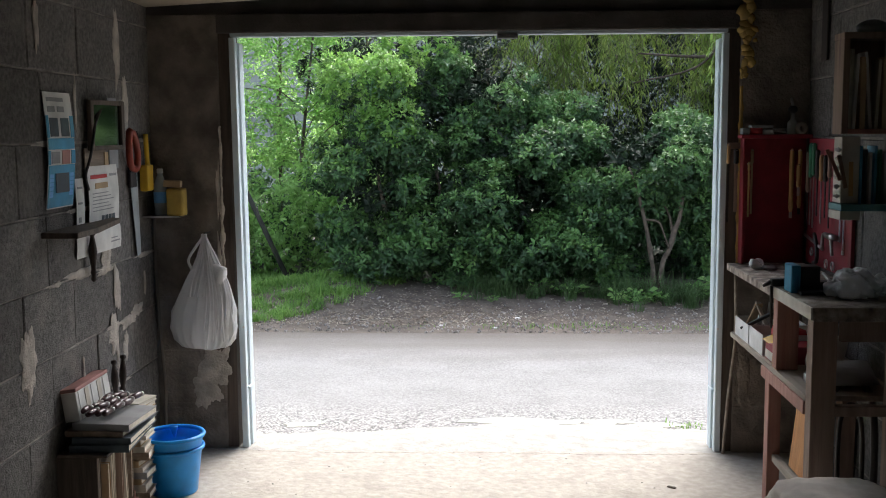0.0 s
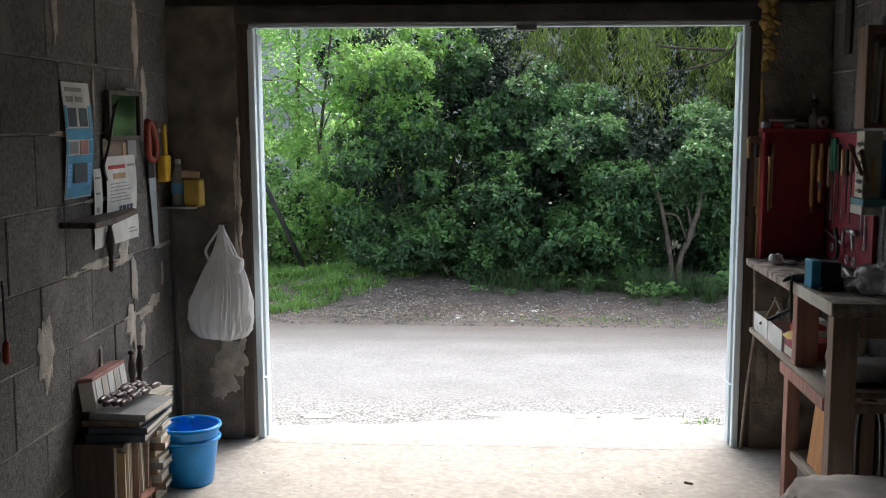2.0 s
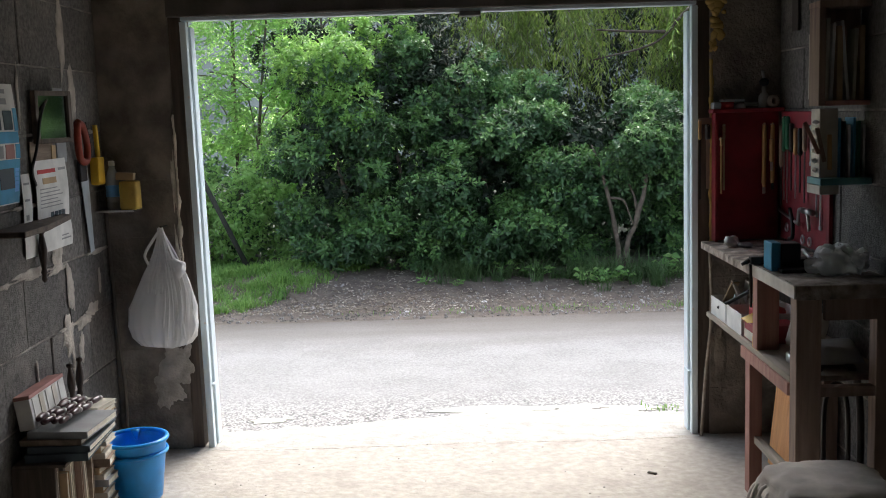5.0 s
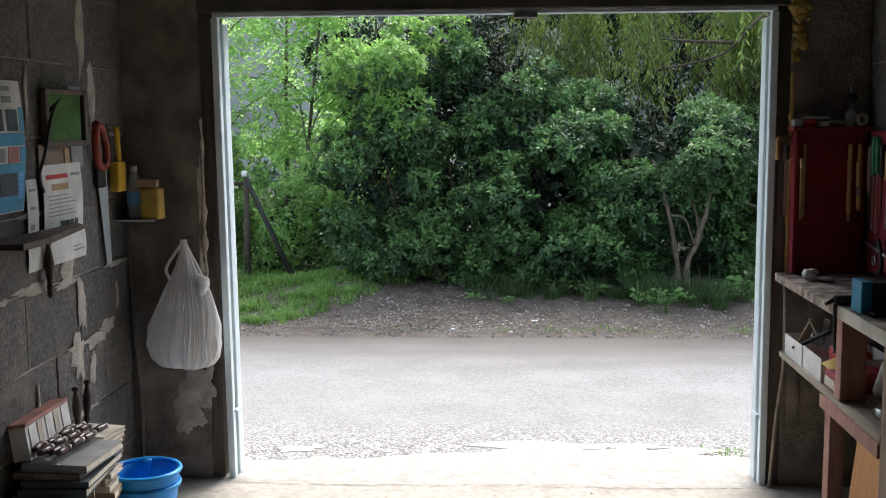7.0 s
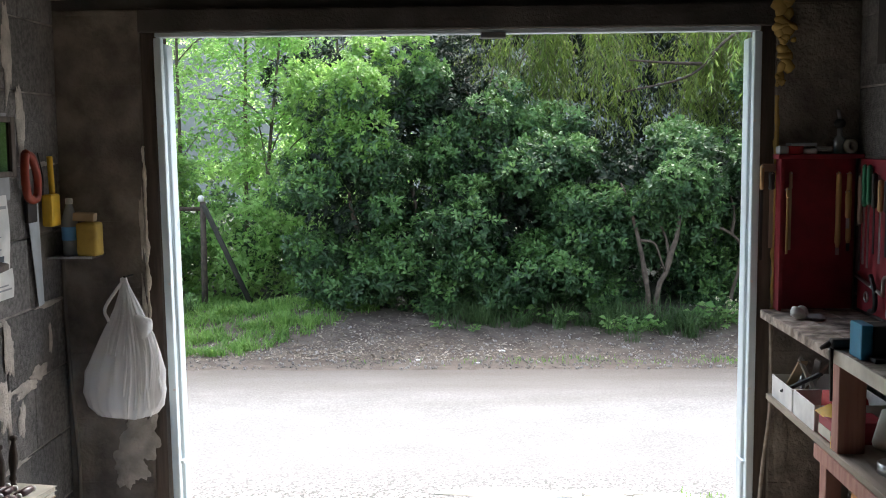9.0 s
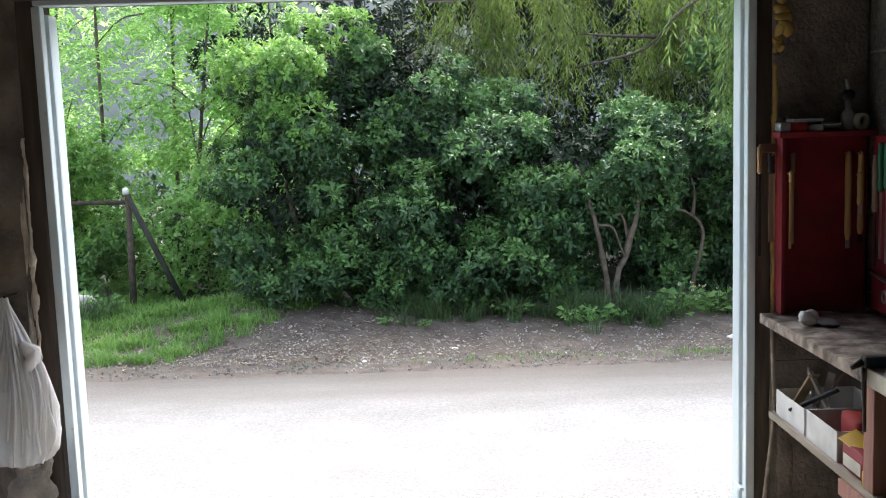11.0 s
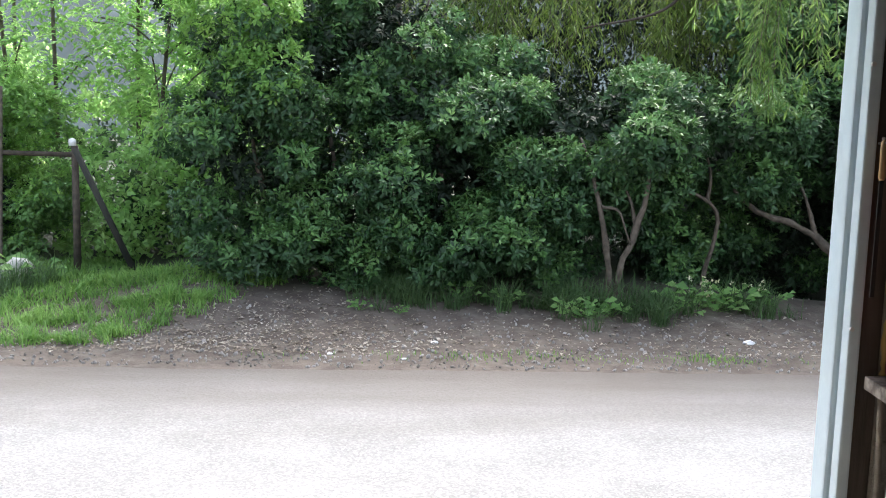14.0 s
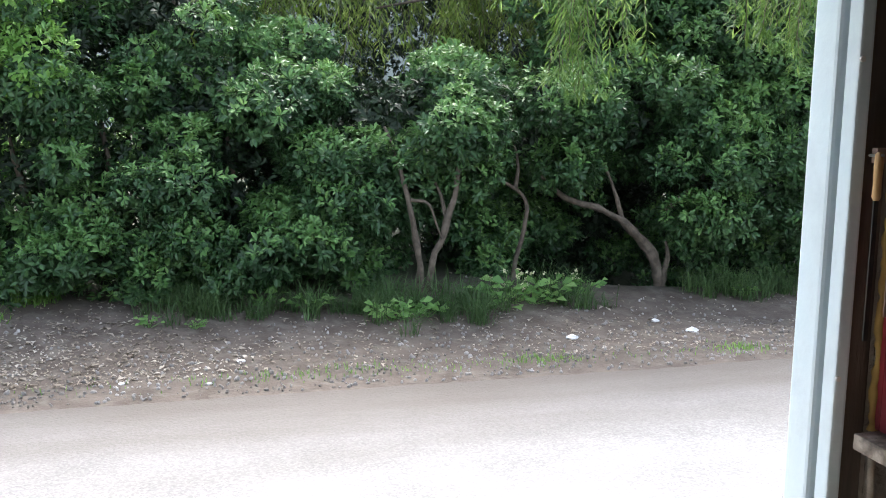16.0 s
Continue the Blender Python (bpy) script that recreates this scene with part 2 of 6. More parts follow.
def lathe(profile, sides=20, at=(0, 0, 0), bm=None, ring=False):
    """A turned shape from (radius, height) pairs."""
    bm = bm or bmesh.new()
    at = Vector(at)
    rings = [[bm.verts.new(at + Vector((r * math.cos(a), r * math.sin(a), z))) for a in [2 * math.pi * k / sides for k in range(sides)]] for r, z in profile]
    for a, b in zip(rings, rings[1:]):
        for k in range(sides):
            bm.faces.new((a[k], a[(k + 1) % sides], b[(k + 1) % sides], b[k]))
    if ring:
        for k in range(sides):
            bm.faces.new((rings[-1][k], rings[-1][(k + 1) % sides], rings[0][(k + 1) % sides], rings[0][k]))
    elif profile[0][0] > 1e-4:
        bm.faces.new(list(reversed(rings[0])))
    if not ring and profile[-1][0] > 1e-4:
        bm.faces.new(rings[-1])
    bmesh.ops.remove_doubles(bm, verts=bm.verts, dist=1e-5)
    return bm


def blob_patch(cx, cz, rx, rz, thick, seed, plane="x", at=0.0):
    """A thin uneven daub on an upright face."""
    bm = bmesh.new()
    rings = []
    for s, h in ((1.0, 0.0), (0.86, thick), (0.4, thick * 1.4)):
        ring = []
        for k in range(54):
            a = 2 * math.pi * k / 54
            w = 1 + 0.6 * noise.noise(Vector((math.cos(a) * 1.7 + seed * 7.3, math.sin(a) * 1.7, seed))) + 0.24 * noise.noise(Vector((math.cos(a) * 5 + seed * 3.1, math.sin(a) * 5, seed))) + 0.1 * noise.noise(Vector((math.cos(a) * 15, math.sin(a) * 15, seed)))
            u, v = cx + rx * s * w * math.cos(a), cz + rz * s * w * math.sin(a)
            ring.append(bm.verts.new((at + h, u, v) if plane == "x" else (u, at - h, v)))
        rings.append(ring)
    for a, b in zip(rings, rings[1:]):
        for k in range(54):
            bm.faces.new((a[k], a[(k + 1) % 54], b[(k + 1) % 54], b[k]))
    bm.faces.new(rings[-1])
    return bm


# ---- ground, road and apron ----
def height(x, y):
    """The lie of the land: the road falls away gently, then a low bank rises."""
    if y < 0.0:
        z = -0.02
    elif y < 4.3:
        z = -0.012 - 0.2 * y / 4.3
    elif y < 5.1:
        z = -0.212 + 0.03 * (y - 4.3)
    else:
        z = -0.188 + 0.14 * min(1, (y - 5.1) / 1.2)
    if y > 4.4:
        mound = 0.12 * math.exp(-((x + 2.6) / 1.5) ** 2 - ((y - 5.9) / 0.8) ** 2)
        right = -0.12 * min(1, max(0, (x - 2.6) / 1.5)) * min(1, (y - 4.4))
        left = -0.11 * min(1, max(0, (-1.5 - x) / 0.8)) * min(1, (y - 4.4) / 1.2)
        ditch = -0.4 * min(1, max(0, (y - 6.2) / 0.5)) * min(1, max(0, (x - 2.6) / 0.5)) * min(1, max(0, (8.4 - y) / 0.8))
        z += ditch + mound + right + left + 0.02 * noise.noise(Vector((x * 1.7, y * 1.7, 3)))
    return z


def sheet(name, xs, ys, lift, edge=None):
    bm = bmesh.new()
    rows = []
    for j, y in enumerate(ys):
        row = []
        for x in xs:
            yy = y + (edge(x, j) if edge else 0)
            row.append(bm.verts.new((x, yy, height(x, yy) + lift)))
        rows.append(row)
    for a, b in zip(rows, rows[1:]):
        for k in range(len(xs) - 1):
            bm.faces.new((a[k], a[k + 1], b[k + 1], b[k]))
    return bm


def steps(a, b, d):
    n = max(1, round((b - a) / d))
    return [a + (b - a) * k / n for k in range(n + 1)]


XS = [-400, -150, -60, -30, -15] + steps(-9, 9, 0.2) + [15, 30, 60, 150, 400]
ground = solid("ground", sheet("ground", XS, [-400, -60, -12, -8.2] + steps(-7.6, 0, 1.9) + steps(0.4, 9, 0.2) + [12, 20, 45, 120, 400], 0), "dirt", "bare brown earth bank with pebbles and leaf litter", "ground", kind="structure", smooth=True)
for v in ground.data.vertices:
    if abs(v.co.x) < 14 and -8.1 < v.co.y < 0.3:
        v.co.z = -0.15
far_edge = lambda x: 0.07 * noise.noise(Vector((x * 1.3, 7, 0))) + 0.03 * noise.noise(Vector((x * 6, 2, 0)))
YS = steps(0.25, 4.05, 0.25)
def ground_material():
    """Bare earth giving way to rough green ground behind the hedge, darkened as shade."""
    m = M["dirt"]
    n, l = m.node_tree.nodes, m.node_tree.links
    b = n["Principled BSDF"]
    base = b.inputs["Base Color"].links[0].from_socket
    geo = [x for x in n if x.type == "NEW_GEOMETRY"][0]
    sep = n.new("ShaderNodeSeparateXYZ")
    l.new(geo.outputs["Position"], sep.inputs[0])
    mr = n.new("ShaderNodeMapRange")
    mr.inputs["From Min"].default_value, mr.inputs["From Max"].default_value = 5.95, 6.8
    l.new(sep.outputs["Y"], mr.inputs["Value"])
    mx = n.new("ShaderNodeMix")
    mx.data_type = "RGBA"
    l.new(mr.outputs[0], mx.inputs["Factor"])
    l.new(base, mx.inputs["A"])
    # near-black green: the hollow's shade is put into the ground colour
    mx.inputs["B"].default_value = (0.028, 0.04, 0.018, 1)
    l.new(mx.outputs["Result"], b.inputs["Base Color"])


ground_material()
road = solid("road", sheet("road", [-60, -30, -15] + steps(-9, 9, 0.1) + [15, 30, 60], YS, 0.014, lambda x, j: far_edge(x) if j == len(YS) - 1 else 0), "dirt", "pale sun-bleached gravelly asphalt lane with dusty edge", "road", kind="structure")


def road_material():
    m = surface("bleached_asphalt", (0.195, 0.192, 0.19), (0.255, 0.251, 0.249), 2.2, 0.92, 0.8, fine=55)
    n, l = m.node_tree.nodes, m.node_tree.links
    b = n["Principled BSDF"]
    base = b.inputs["Base Color"].links[0].from_socket
    geo = [x for x in n if x.type == "NEW_GEOMETRY"][0]
    chip = n.new("ShaderNodeTexVoronoi")
    chip.inputs["Scale"].default_value = 95
    l.new(geo.outputs["Position"], chip.inputs["Vector"])
    bw = n.new("ShaderNodeRGBToBW")
    l.new(chip.outputs["Color"], bw.inputs[0])
    sep = n.new("ShaderNodeSeparateXYZ")
    l.new(geo.outputs["Position"], sep.inputs[0])
    # loose dark chippings along the apron
    near = n.new("ShaderNodeMapRange")
    near.inputs["From Min"].default_value, near.inputs["From Max"].default_value = 1.15, 0.5
    l.new(sep.outputs["Y"], near.inputs["Value"])
    c2 = n.new("ShaderNodeValToRGB")
    c2.color_ramp.elements[0].color, c2.color_ramp.elements[1].color = (0.08, 0.078, 0.075, 1), (0.45, 0.435, 0.42, 1)
    c2.color_ramp.elements[0].position, c2.color_ramp.elements[1].position = 0.25, 0.8
    l.new(bw.outputs[0], c2.inputs["Fac"])
    m1 = n.new("ShaderNodeMix")
    m1.data_type = "RGBA"
    fa = n.new("ShaderNodeMath")
    fa.operation = "MULTIPLY_ADD"
    l.new(near.outputs[0], fa.inputs[0])
    fa.inputs[1].default_value, fa.inputs[2].default_value = 0.7, 0.2
    l.new(fa.outputs[0], m1.inputs["Factor"])
    l.new(base, m1.inputs["A"])
    l.new(c2.outputs["Color"], m1.inputs["B"])
    # brown dust and soil drifted in from the bank
    wob = n.new("ShaderNodeTexNoise")
    wob.inputs["Scale"].default_value, wob.inputs["Detail"].default_value = 1.4, 8
    stretch = n.new("ShaderNodeMapping")
    stretch.inputs["Scale"].default_value = (0.5, 2.0, 1)
    l.new(geo.outputs["Position"], stretch.inputs["Vector"])
    l.new(stretch.outputs[0], wob.inputs["Vector"])
    add = n.new("ShaderNodeMath")
    add.operation = "MULTIPLY_ADD"
    l.new(wob.outputs["Fac"], add.inputs[0])
    add.inputs[1].default_value = 1.3
    l.new(sep.outputs["Y"], add.inputs[2])
    far = n.new("ShaderNodeMapRange")
    far.inputs["From Min"].default_value, far.inputs["From Max"].default_value = 3.1, 4.6
    l.new(add.outputs[0], far.inputs["Value"])
    m2 = n.new("ShaderNodeMix")
    m2.data_type = "RGBA"
    l.new(far.outputs[0], m2.inputs["Factor"])
    l.new(m1.outputs["Result"], m2.inputs["A"])
    m2.inputs["B"].default_value = (0.12, 0.105, 0.092, 1)
    l.new(m2.outputs["Result"], b.inputs["Base Color"])
    return m


road.data.materials[0] = road_material()

# ---- the garage: floor, walls, lintel, ceiling ----
solid("floor", box(-1.9, 1.9, -7.8, 0.012, -0.14, 0.0), "floor", "dusty pale concrete garage floor", "floor", kind="structure")
bm = bmesh.new()
top, low = [], []
xs = steps(-1.3, 1.3, 0.04)
for x in xs:
    e = 0.42 + 0.1 * math.sin(2.1 * x + 0.6) + 0.1 * noise.noise(Vector((x * 2.2, 1, 5))) + 0.05 * noise.noise(Vector((x * 9, 4, 5)))
    top.append((bm.verts.new((x, -0.03 + 0.035 * noise.noise(Vector((x * 3, 8, 1))) + 0.018 * noise.noise(Vector((x * 14, 8, 1))), 0.0006)), bm.verts.new((x, e * 0.5, 0.001 + 0.004 * noise.noise(Vector((x * 4, 2, 2))))), bm.verts.new((x, e, -0.012))))
    low.append(bm.verts.new((x, e + 0.015, -0.06)))
for k in range(len(xs) - 1):
    for i in range(2):
        bm.faces.new((top[k][i], top[k + 1][i], top[k + 1][i + 1], top[k][i + 1]))
    bm.faces.new((top[k][2], top[k + 1][2], low[k + 1], low[k]))
solid("apron", bm, "apron", "pale cracked concrete apron with broken outer edge", "threshold", kind="structure")


def crack(points, seed):
    """A ragged open joint in the concrete, filled with dirt."""
    r = np.random.default_rng(seed)
    pts = smooth_line(points, 24)
    bm = bmesh.new()
    prev = None
    for p in pts:
        w = r.uniform(0.0004, 0.0032)
        y = p[1] + 0.02 * noise.noise(Vector((p[0] * 6, seed, 0))) + r.normal(0, 0.003)
        pair = (bm.verts.new((p[0], y - w, p[2] + 0.0012)), bm.verts.new((p[0], y + w, p[2] + 0.0012)))
        if prev:
            bm.faces.new((prev[0], pair[0], pair[1], prev[1]))
        prev = pair
    solid("floor_crack", bm, "dirt", "thin dirt-filled crack in the pale concrete", "crack", "cracks in the concrete", kind="structure")


crack([(-1.16, -0.06, 0.0015), (-0.6, -0.075, 0.0015), (0.0, -0.06, 0.0015), (0.6, -0.07, 0.0015), (1.15, -0.055, 0.0015)], 1)


def cement_patch(cx, cy, rx, ry, seed):
    """A thin ragged skin of cement on the lane beside the apron."""
    bm = bmesh.new()
    rings = []
    for s, h in ((1.0, -0.006), (0.93, 0.004), (0.5, 0.006)):
        ring = []
        for k in range(60):
            a = 2 * math.pi * k / 60
            c, q = math.cos(a), math.sin(a)
            w = 1 + 0.5 * noise.noise(Vector((c * 1.6 + seed * 5, q * 1.6, seed))) + 0.4 * noise.noise(Vector((c * 5, q * 5, seed * 3))) + 0.2 * noise.noise(Vector((c * 13, q * 13, seed)))
            x, y = cx + rx * s * w * c, cy + ry * s * w * q
            ring.append(bm.verts.new((x, y, height(x, y) + 0.014 + h)))
        rings.append(ring)
    for a, b in zip(rings, rings[1:]):
        for k in range(60):
            bm.faces.new((a[k], a[(k + 1) % 60], b[(k + 1) % 60], b[k]))
    bm.faces.new(rings[-1])
    solid("cement_patch", bm, "cement", "pale ragged skin of cement at the lane edge", "cement", "cement patches", kind="structure")


for k, q in enumerate(((0.22, 0.6, 0.28, 0.1), (0.68, 0.62, 0.17, 0.07), (0.98, 0.55, 0.14, 0.07), (-0.98, 0.5, 0.1, 0.06))):
    cement_patch(*q, k + 2)

WALL_X = 1.605
COURSE, LONG = 0.272, 0.47
wall_left = solid("wall_left", box(-1.85, -WALL_X - 0.005, -7.6, 0.25, -0.1, 2.6), "mortar", "grey concrete block garage wall with pale mortar smears", "wall", kind="structure")
wall_right = solid("wall_right", box(1.593, 1.85, -7.6, 0.25, -0.1, 2.6), "mortar", "grey concrete block garage wall behind the workbench", "wall", kind="structure")
# unseen wall behind the camera, dark to cut light bounced onto the side walls
solid("wall_back", box(-1.85, 1.85, -7.8, -7.6, -0.1, 2.6), "block_plain", "unseen back wall of plain block, kept dark to limit bounce", "wall", kind="structure")
pier_left = solid("wall_front_left", box(-1.617, -1.262, 0.0, 0.25, -0.1, 2.16), "render", "dark rendered pier beside the garage opening", "wall", kind="structure")
pier_right = solid("wall_front_right", box(1.262, 1.6, 0.0, 0.25, -0.1, 2.16), "render", "dark rendered pier behind the red tool board", "wall", kind="structure")
solid("wall_front_top", box(-1.617, 1.617, 0.0, 0.25, 2.16, 2.6), "lintel", "dark wall above the garage opening", "wall", kind="structure")
solid("lintel", box(-1.262, 1.262, -0.02, 0.25, 2.07, 2.16, 0.006), "lintel", "dark lintel over the garage opening", "lintel", kind="structure")
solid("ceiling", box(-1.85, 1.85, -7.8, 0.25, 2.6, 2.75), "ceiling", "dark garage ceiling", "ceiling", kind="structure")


def door_jamb(side):
    j = thing("door_frame", "pale blue-green painted steel garage door jamb with dark slot", "door frame", "door jambs", kind="structure")
    s = side
    inner = 1.168
    part("post", box(s * 1.262, s * 1.209, 0.012, 0.2, -0.02, 2.07, 0.003), "timber_dark", j, "dark weathered timber post")

    def upright(b):
        # the hinge side leans inward a little at the foot
        if s < 0:
            for v in b.verts:
                v.co.x += 0.02 * (1 - v.co.z / 2.05)
        return b

    part("front_strip", upright(box(s * 1.207, s * 1.176, 0.0, 0.044, -0.01, 2.05, 0.006)), "frame", j)
    part("channel", upright(box(s * 1.199, s * 1.19, 0.044, 0.06, -0.01, 2.05)), "slot", j, "dark rusty channel of the door rail")
    part("rear_strip", upright(box(s * 1.199, s * inner, 0.06, 0.145, -0.01, 2.03, 0.009)), "frame", j)
    part("bracket", upright(box(s * 1.196, s * 1.162, 0.02, 0.108, 0.3, 0.312, 0.002)), "frame", j, "small white rail bracket")
    for z in (0.62, 1.06, 1.7):
        part("screw", upright(rod((s * 1.182, 0.002, z), (s * 1.182, -0.004, z), 0.006, sides=8)), "white_cap", j)
    return j


door_jamb(-1)
door_jamb(1)
head = thing("door_head", "thin pale steel strip along the top of the garage opening", "door frame", kind="structure")
part("strip", box(-1.2, 1.2, 0.0, 0.06, 2.052, 2.072, 0.003), "frame", head)
part("latch_plate", box(0.1, 0.2, -0.008, 0.05, 2.034, 2.056, 0.004), "slot", head, "dark latch plate")

raised = thing("garage_door", "raised dark ribbed sheet-metal tilt-up garage door", "garage door")
part("panel", box(-1.17, 1.17, -2.0, -0.06, 2.26, 2.275), "sheet", raised)
for k in range(16):
    x = -1.1 + 2.2 * k / 15
    part("rib", box(x - 0.03, x + 0.03, -1.98, -0.08, 2.235, 2.26, 0.006), "sheet", raised)
bm = bmesh.new()
q = [(-1.6, -2.2, 2.215), (-0.95, -2.2, 2.222), (-0.985, -0.2, 2.208), (-1.02, -0.1, 2.215), (-1.6, -0.02, 2.196)]
lo = [bm.verts.new(p) for p in q]
hi = [bm.verts.new((p[0], p[1], p[2] + 0.012)) for p in q]
bm.faces.new(lo)
bm.faces.new(list(reversed(hi)))
for k in range(5):
    bm.faces.new((lo[k], lo[(k + 1) % 5], hi[(k + 1) % 5], hi[k]))
solid("ceiling_board", bm, "board", "warped cream fibreboard sheet under the ceiling", "board", kind="structure")


# ---- planting ----
def leaf_mesh(name, pos, direction, normal, length, width, material, fold=0.25):
    """One mesh of many small folded leaves; each is four triangles round a midrib."""
    n = len(pos)
    d = direction / np.linalg.norm(direction, axis=1, keepdims=True)
    s = np.cross(d, normal)
    s /= np.linalg.norm(s, axis=1, keepdims=True) + 1e-9
    u = np.cross(s, d)
    L, W = length[:, None], width[:, None]
    base, tip = pos, pos + d * L - u * L * 0.12
    mid = pos + d * L * 0.55 - u * L * 0.0
    left = pos + d * L * 0.62 + s * W * 0.5 + u * W * fold
    right = pos + d * L * 0.62 - s * W * 0.5 + u * W * fold
    verts = np.stack([base, right, tip, left, mid], 1).reshape(-1, 3)
    i = np.arange(n)[:, None] * 5
    tri = np.concatenate([i + [0, 1, 4], i + [1, 2, 4], i + [4, 2, 3], i + [0, 4, 3]], 1).reshape(-1)
    me = bpy.data.meshes.new(name)
    me.vertices.add(len(verts))
    me.vertices.foreach_set("co", verts.astype(np.float32).ravel())
    me.loops.add(len(tri))
    me.loops.foreach_set("vertex_index", tri.astype(np.int32))
    me.polygons.add(len(tri) // 3)
    me.polygons.foreach_set("loop_start", np.arange(0, len(tri), 3, dtype=np.int32))
    me.update(calc_edges=True)
    me.materials.append(M[material])
    return me


def unit(v):
    return v / (np.linalg.norm(v, axis=-1, keepdims=True) + 1e-9)


def rosettes(rng, centres, outward, leaves=9, size=0.085, droop=0.2, width=0.38):
    """Whorls of leaves round twig ends."""
    n = len(centres)
    out = unit(outward + rng.normal(0, 0.3, (n, 3)) + np.array([0, 0, 0.55]))
    c = np.repeat(centres, leaves, 0)
    o = np.repeat(out, leaves, 0)
    r = unit(rng.normal(0, 1, (n * leaves, 3)))
    r = unit(r - o * np.sum(r * o, 1, keepdims=True))
    lift = rng.uniform(0.0, 1.3, (n * leaves, 1))
    d = unit(r + o * lift - np.array([0, 0, droop]) * rng.random((n * leaves, 1)))
    L = size * rng.uniform(0.65, 1.2, n * leaves)
    return c + d * 0.008 - o * rng.uniform(0, 0.05, (n * leaves, 1)), d, o + rng.normal(0, 0.15, (n * leaves, 3)), L, L * width * rng.uniform(0.85, 1.15, n * leaves)


def clump_points(rng, clumps, per_area, shell=(0.72, 1.04), front=True):
    """Points over the outer side of a group of ellipsoid clumps, each given as centre and radii."""
    P, N = [], []
    for c, r in clumps:
        c, r = np.array(c), np.array(r)
        k = int(per_area * 4 * math.pi * (r[0] * r[1] + r[1] * r[2] + r[0] * r[2]) / 3)
        v = unit(rng.normal(0, 1, (k, 3)))
        if front:
            v = v[(v[:, 1] < 0.55)]
        wob = 1 + 0.16 * np.sin(v[:, 0] * 7 + c[0] * 5) * np.sin(v[:, 2] * 6 + c[2] * 4)
        s = rng.uniform(*shell, (len(v), 1)) * wob[:, None]
        P.append(c + v * r * s)
        N.append(unit(v / r))
    P, N = np.concatenate(P), np.concatenate(N)
    return P, N


def foliage(name, parent, material, sets, label=""):
    parts = [np.concatenate(a) for a in zip(*sets)]
    ob = new(name, leaf_mesh(name, *parts, material))
    ob.parent = parent
    return tagged(ob, label)


def lumps(rng, centre, radii, count, size, y_bias=-0.35):
    """Sub-clumps sitting on the outside of a larger form."""
    out = []
    c, r = np.array(centre), np.array(radii)
    for _ in range(count):
        v = unit(rng.normal(0, 1, 3) + np.array([0, y_bias, 0.1]))
        s = size * rng.uniform(0.7, 1.35)
        p = c + v * r * rng.uniform(0.74, 1.0)
        out.append((p, (s * 1.15, s, s * 0.85)))
    return out


def shrub(label, forms, stems, seed, material="laurel", density=185, count=16, size=0.28, leaf_size=0.067, light=0, group="evergreen shrubs"):
    """An evergreen shrub: bent stems, inner leaves darkened as shade and a lumpy outer crown."""
    rng = np.random.default_rng(seed)
    s = thing("evergreen_shrub", label, "shrub", group)
    for line, r in stems:
        pts = smooth_line(line, 5)
        limb = tube(pts, [r * (1 - 0.68 * k / len(pts)) for k in range(len(pts))], 9)
        for v in limb.verts:
            v.co += noise.noise_vector(v.co * 7) * r * 0.5 + noise.noise_vector(v.co * 26) * r * 0.22
        part("stem", limb, "bark", s, smooth=True)
    outer, inner = [], []
    for c, r in forms:
        k = max(6, int(count * (r[0] * r[2])))
        outer += lumps(rng, c, r, int(k * 1.5), size * 0.8)
        inner.append((c, tuple(0.68 * a for a in r)))
    P, N = clump_points(rng, outer, density)
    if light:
        # leaves high up and to the left are coloured lighter, as if lit
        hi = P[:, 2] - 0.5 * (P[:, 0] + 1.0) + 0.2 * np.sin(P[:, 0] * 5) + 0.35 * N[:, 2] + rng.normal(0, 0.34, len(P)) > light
        foliage("lit_young_foliage", s, "laurel_light", [rosettes(rng, P[hi], N[hi], 9, leaf_size)], "young leaves at the top, coloured lighter as if lit")
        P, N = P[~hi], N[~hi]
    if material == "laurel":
        # upper and outer leaves of each clump are coloured lighter, painting in light
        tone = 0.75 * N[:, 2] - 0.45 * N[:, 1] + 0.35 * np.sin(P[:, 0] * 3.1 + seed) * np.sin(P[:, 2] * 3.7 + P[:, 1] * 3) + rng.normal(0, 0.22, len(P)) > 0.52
        foliage("lighter_foliage", s, "laurel_mid", [rosettes(rng, P[tone], N[tone], 9, leaf_size)], "leaves on clump tops coloured lighter, as if lit")
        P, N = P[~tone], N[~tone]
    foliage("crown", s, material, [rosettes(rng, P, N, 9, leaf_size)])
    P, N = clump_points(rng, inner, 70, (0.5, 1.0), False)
    foliage("inner_foliage", s, "dense", [rosettes(rng, P, N, 7, leaf_size * 1.25)], "inner leaves coloured dark as shade")
    return s


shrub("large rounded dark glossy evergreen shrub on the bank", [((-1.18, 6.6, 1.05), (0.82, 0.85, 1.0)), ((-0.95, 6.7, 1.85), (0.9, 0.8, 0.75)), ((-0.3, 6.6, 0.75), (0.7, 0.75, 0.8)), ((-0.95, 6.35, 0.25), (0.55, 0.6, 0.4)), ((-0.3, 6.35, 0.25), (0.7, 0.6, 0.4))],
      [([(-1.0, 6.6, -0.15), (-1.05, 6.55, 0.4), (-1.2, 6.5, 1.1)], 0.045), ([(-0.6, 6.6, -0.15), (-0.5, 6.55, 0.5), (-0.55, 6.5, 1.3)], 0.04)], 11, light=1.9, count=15)
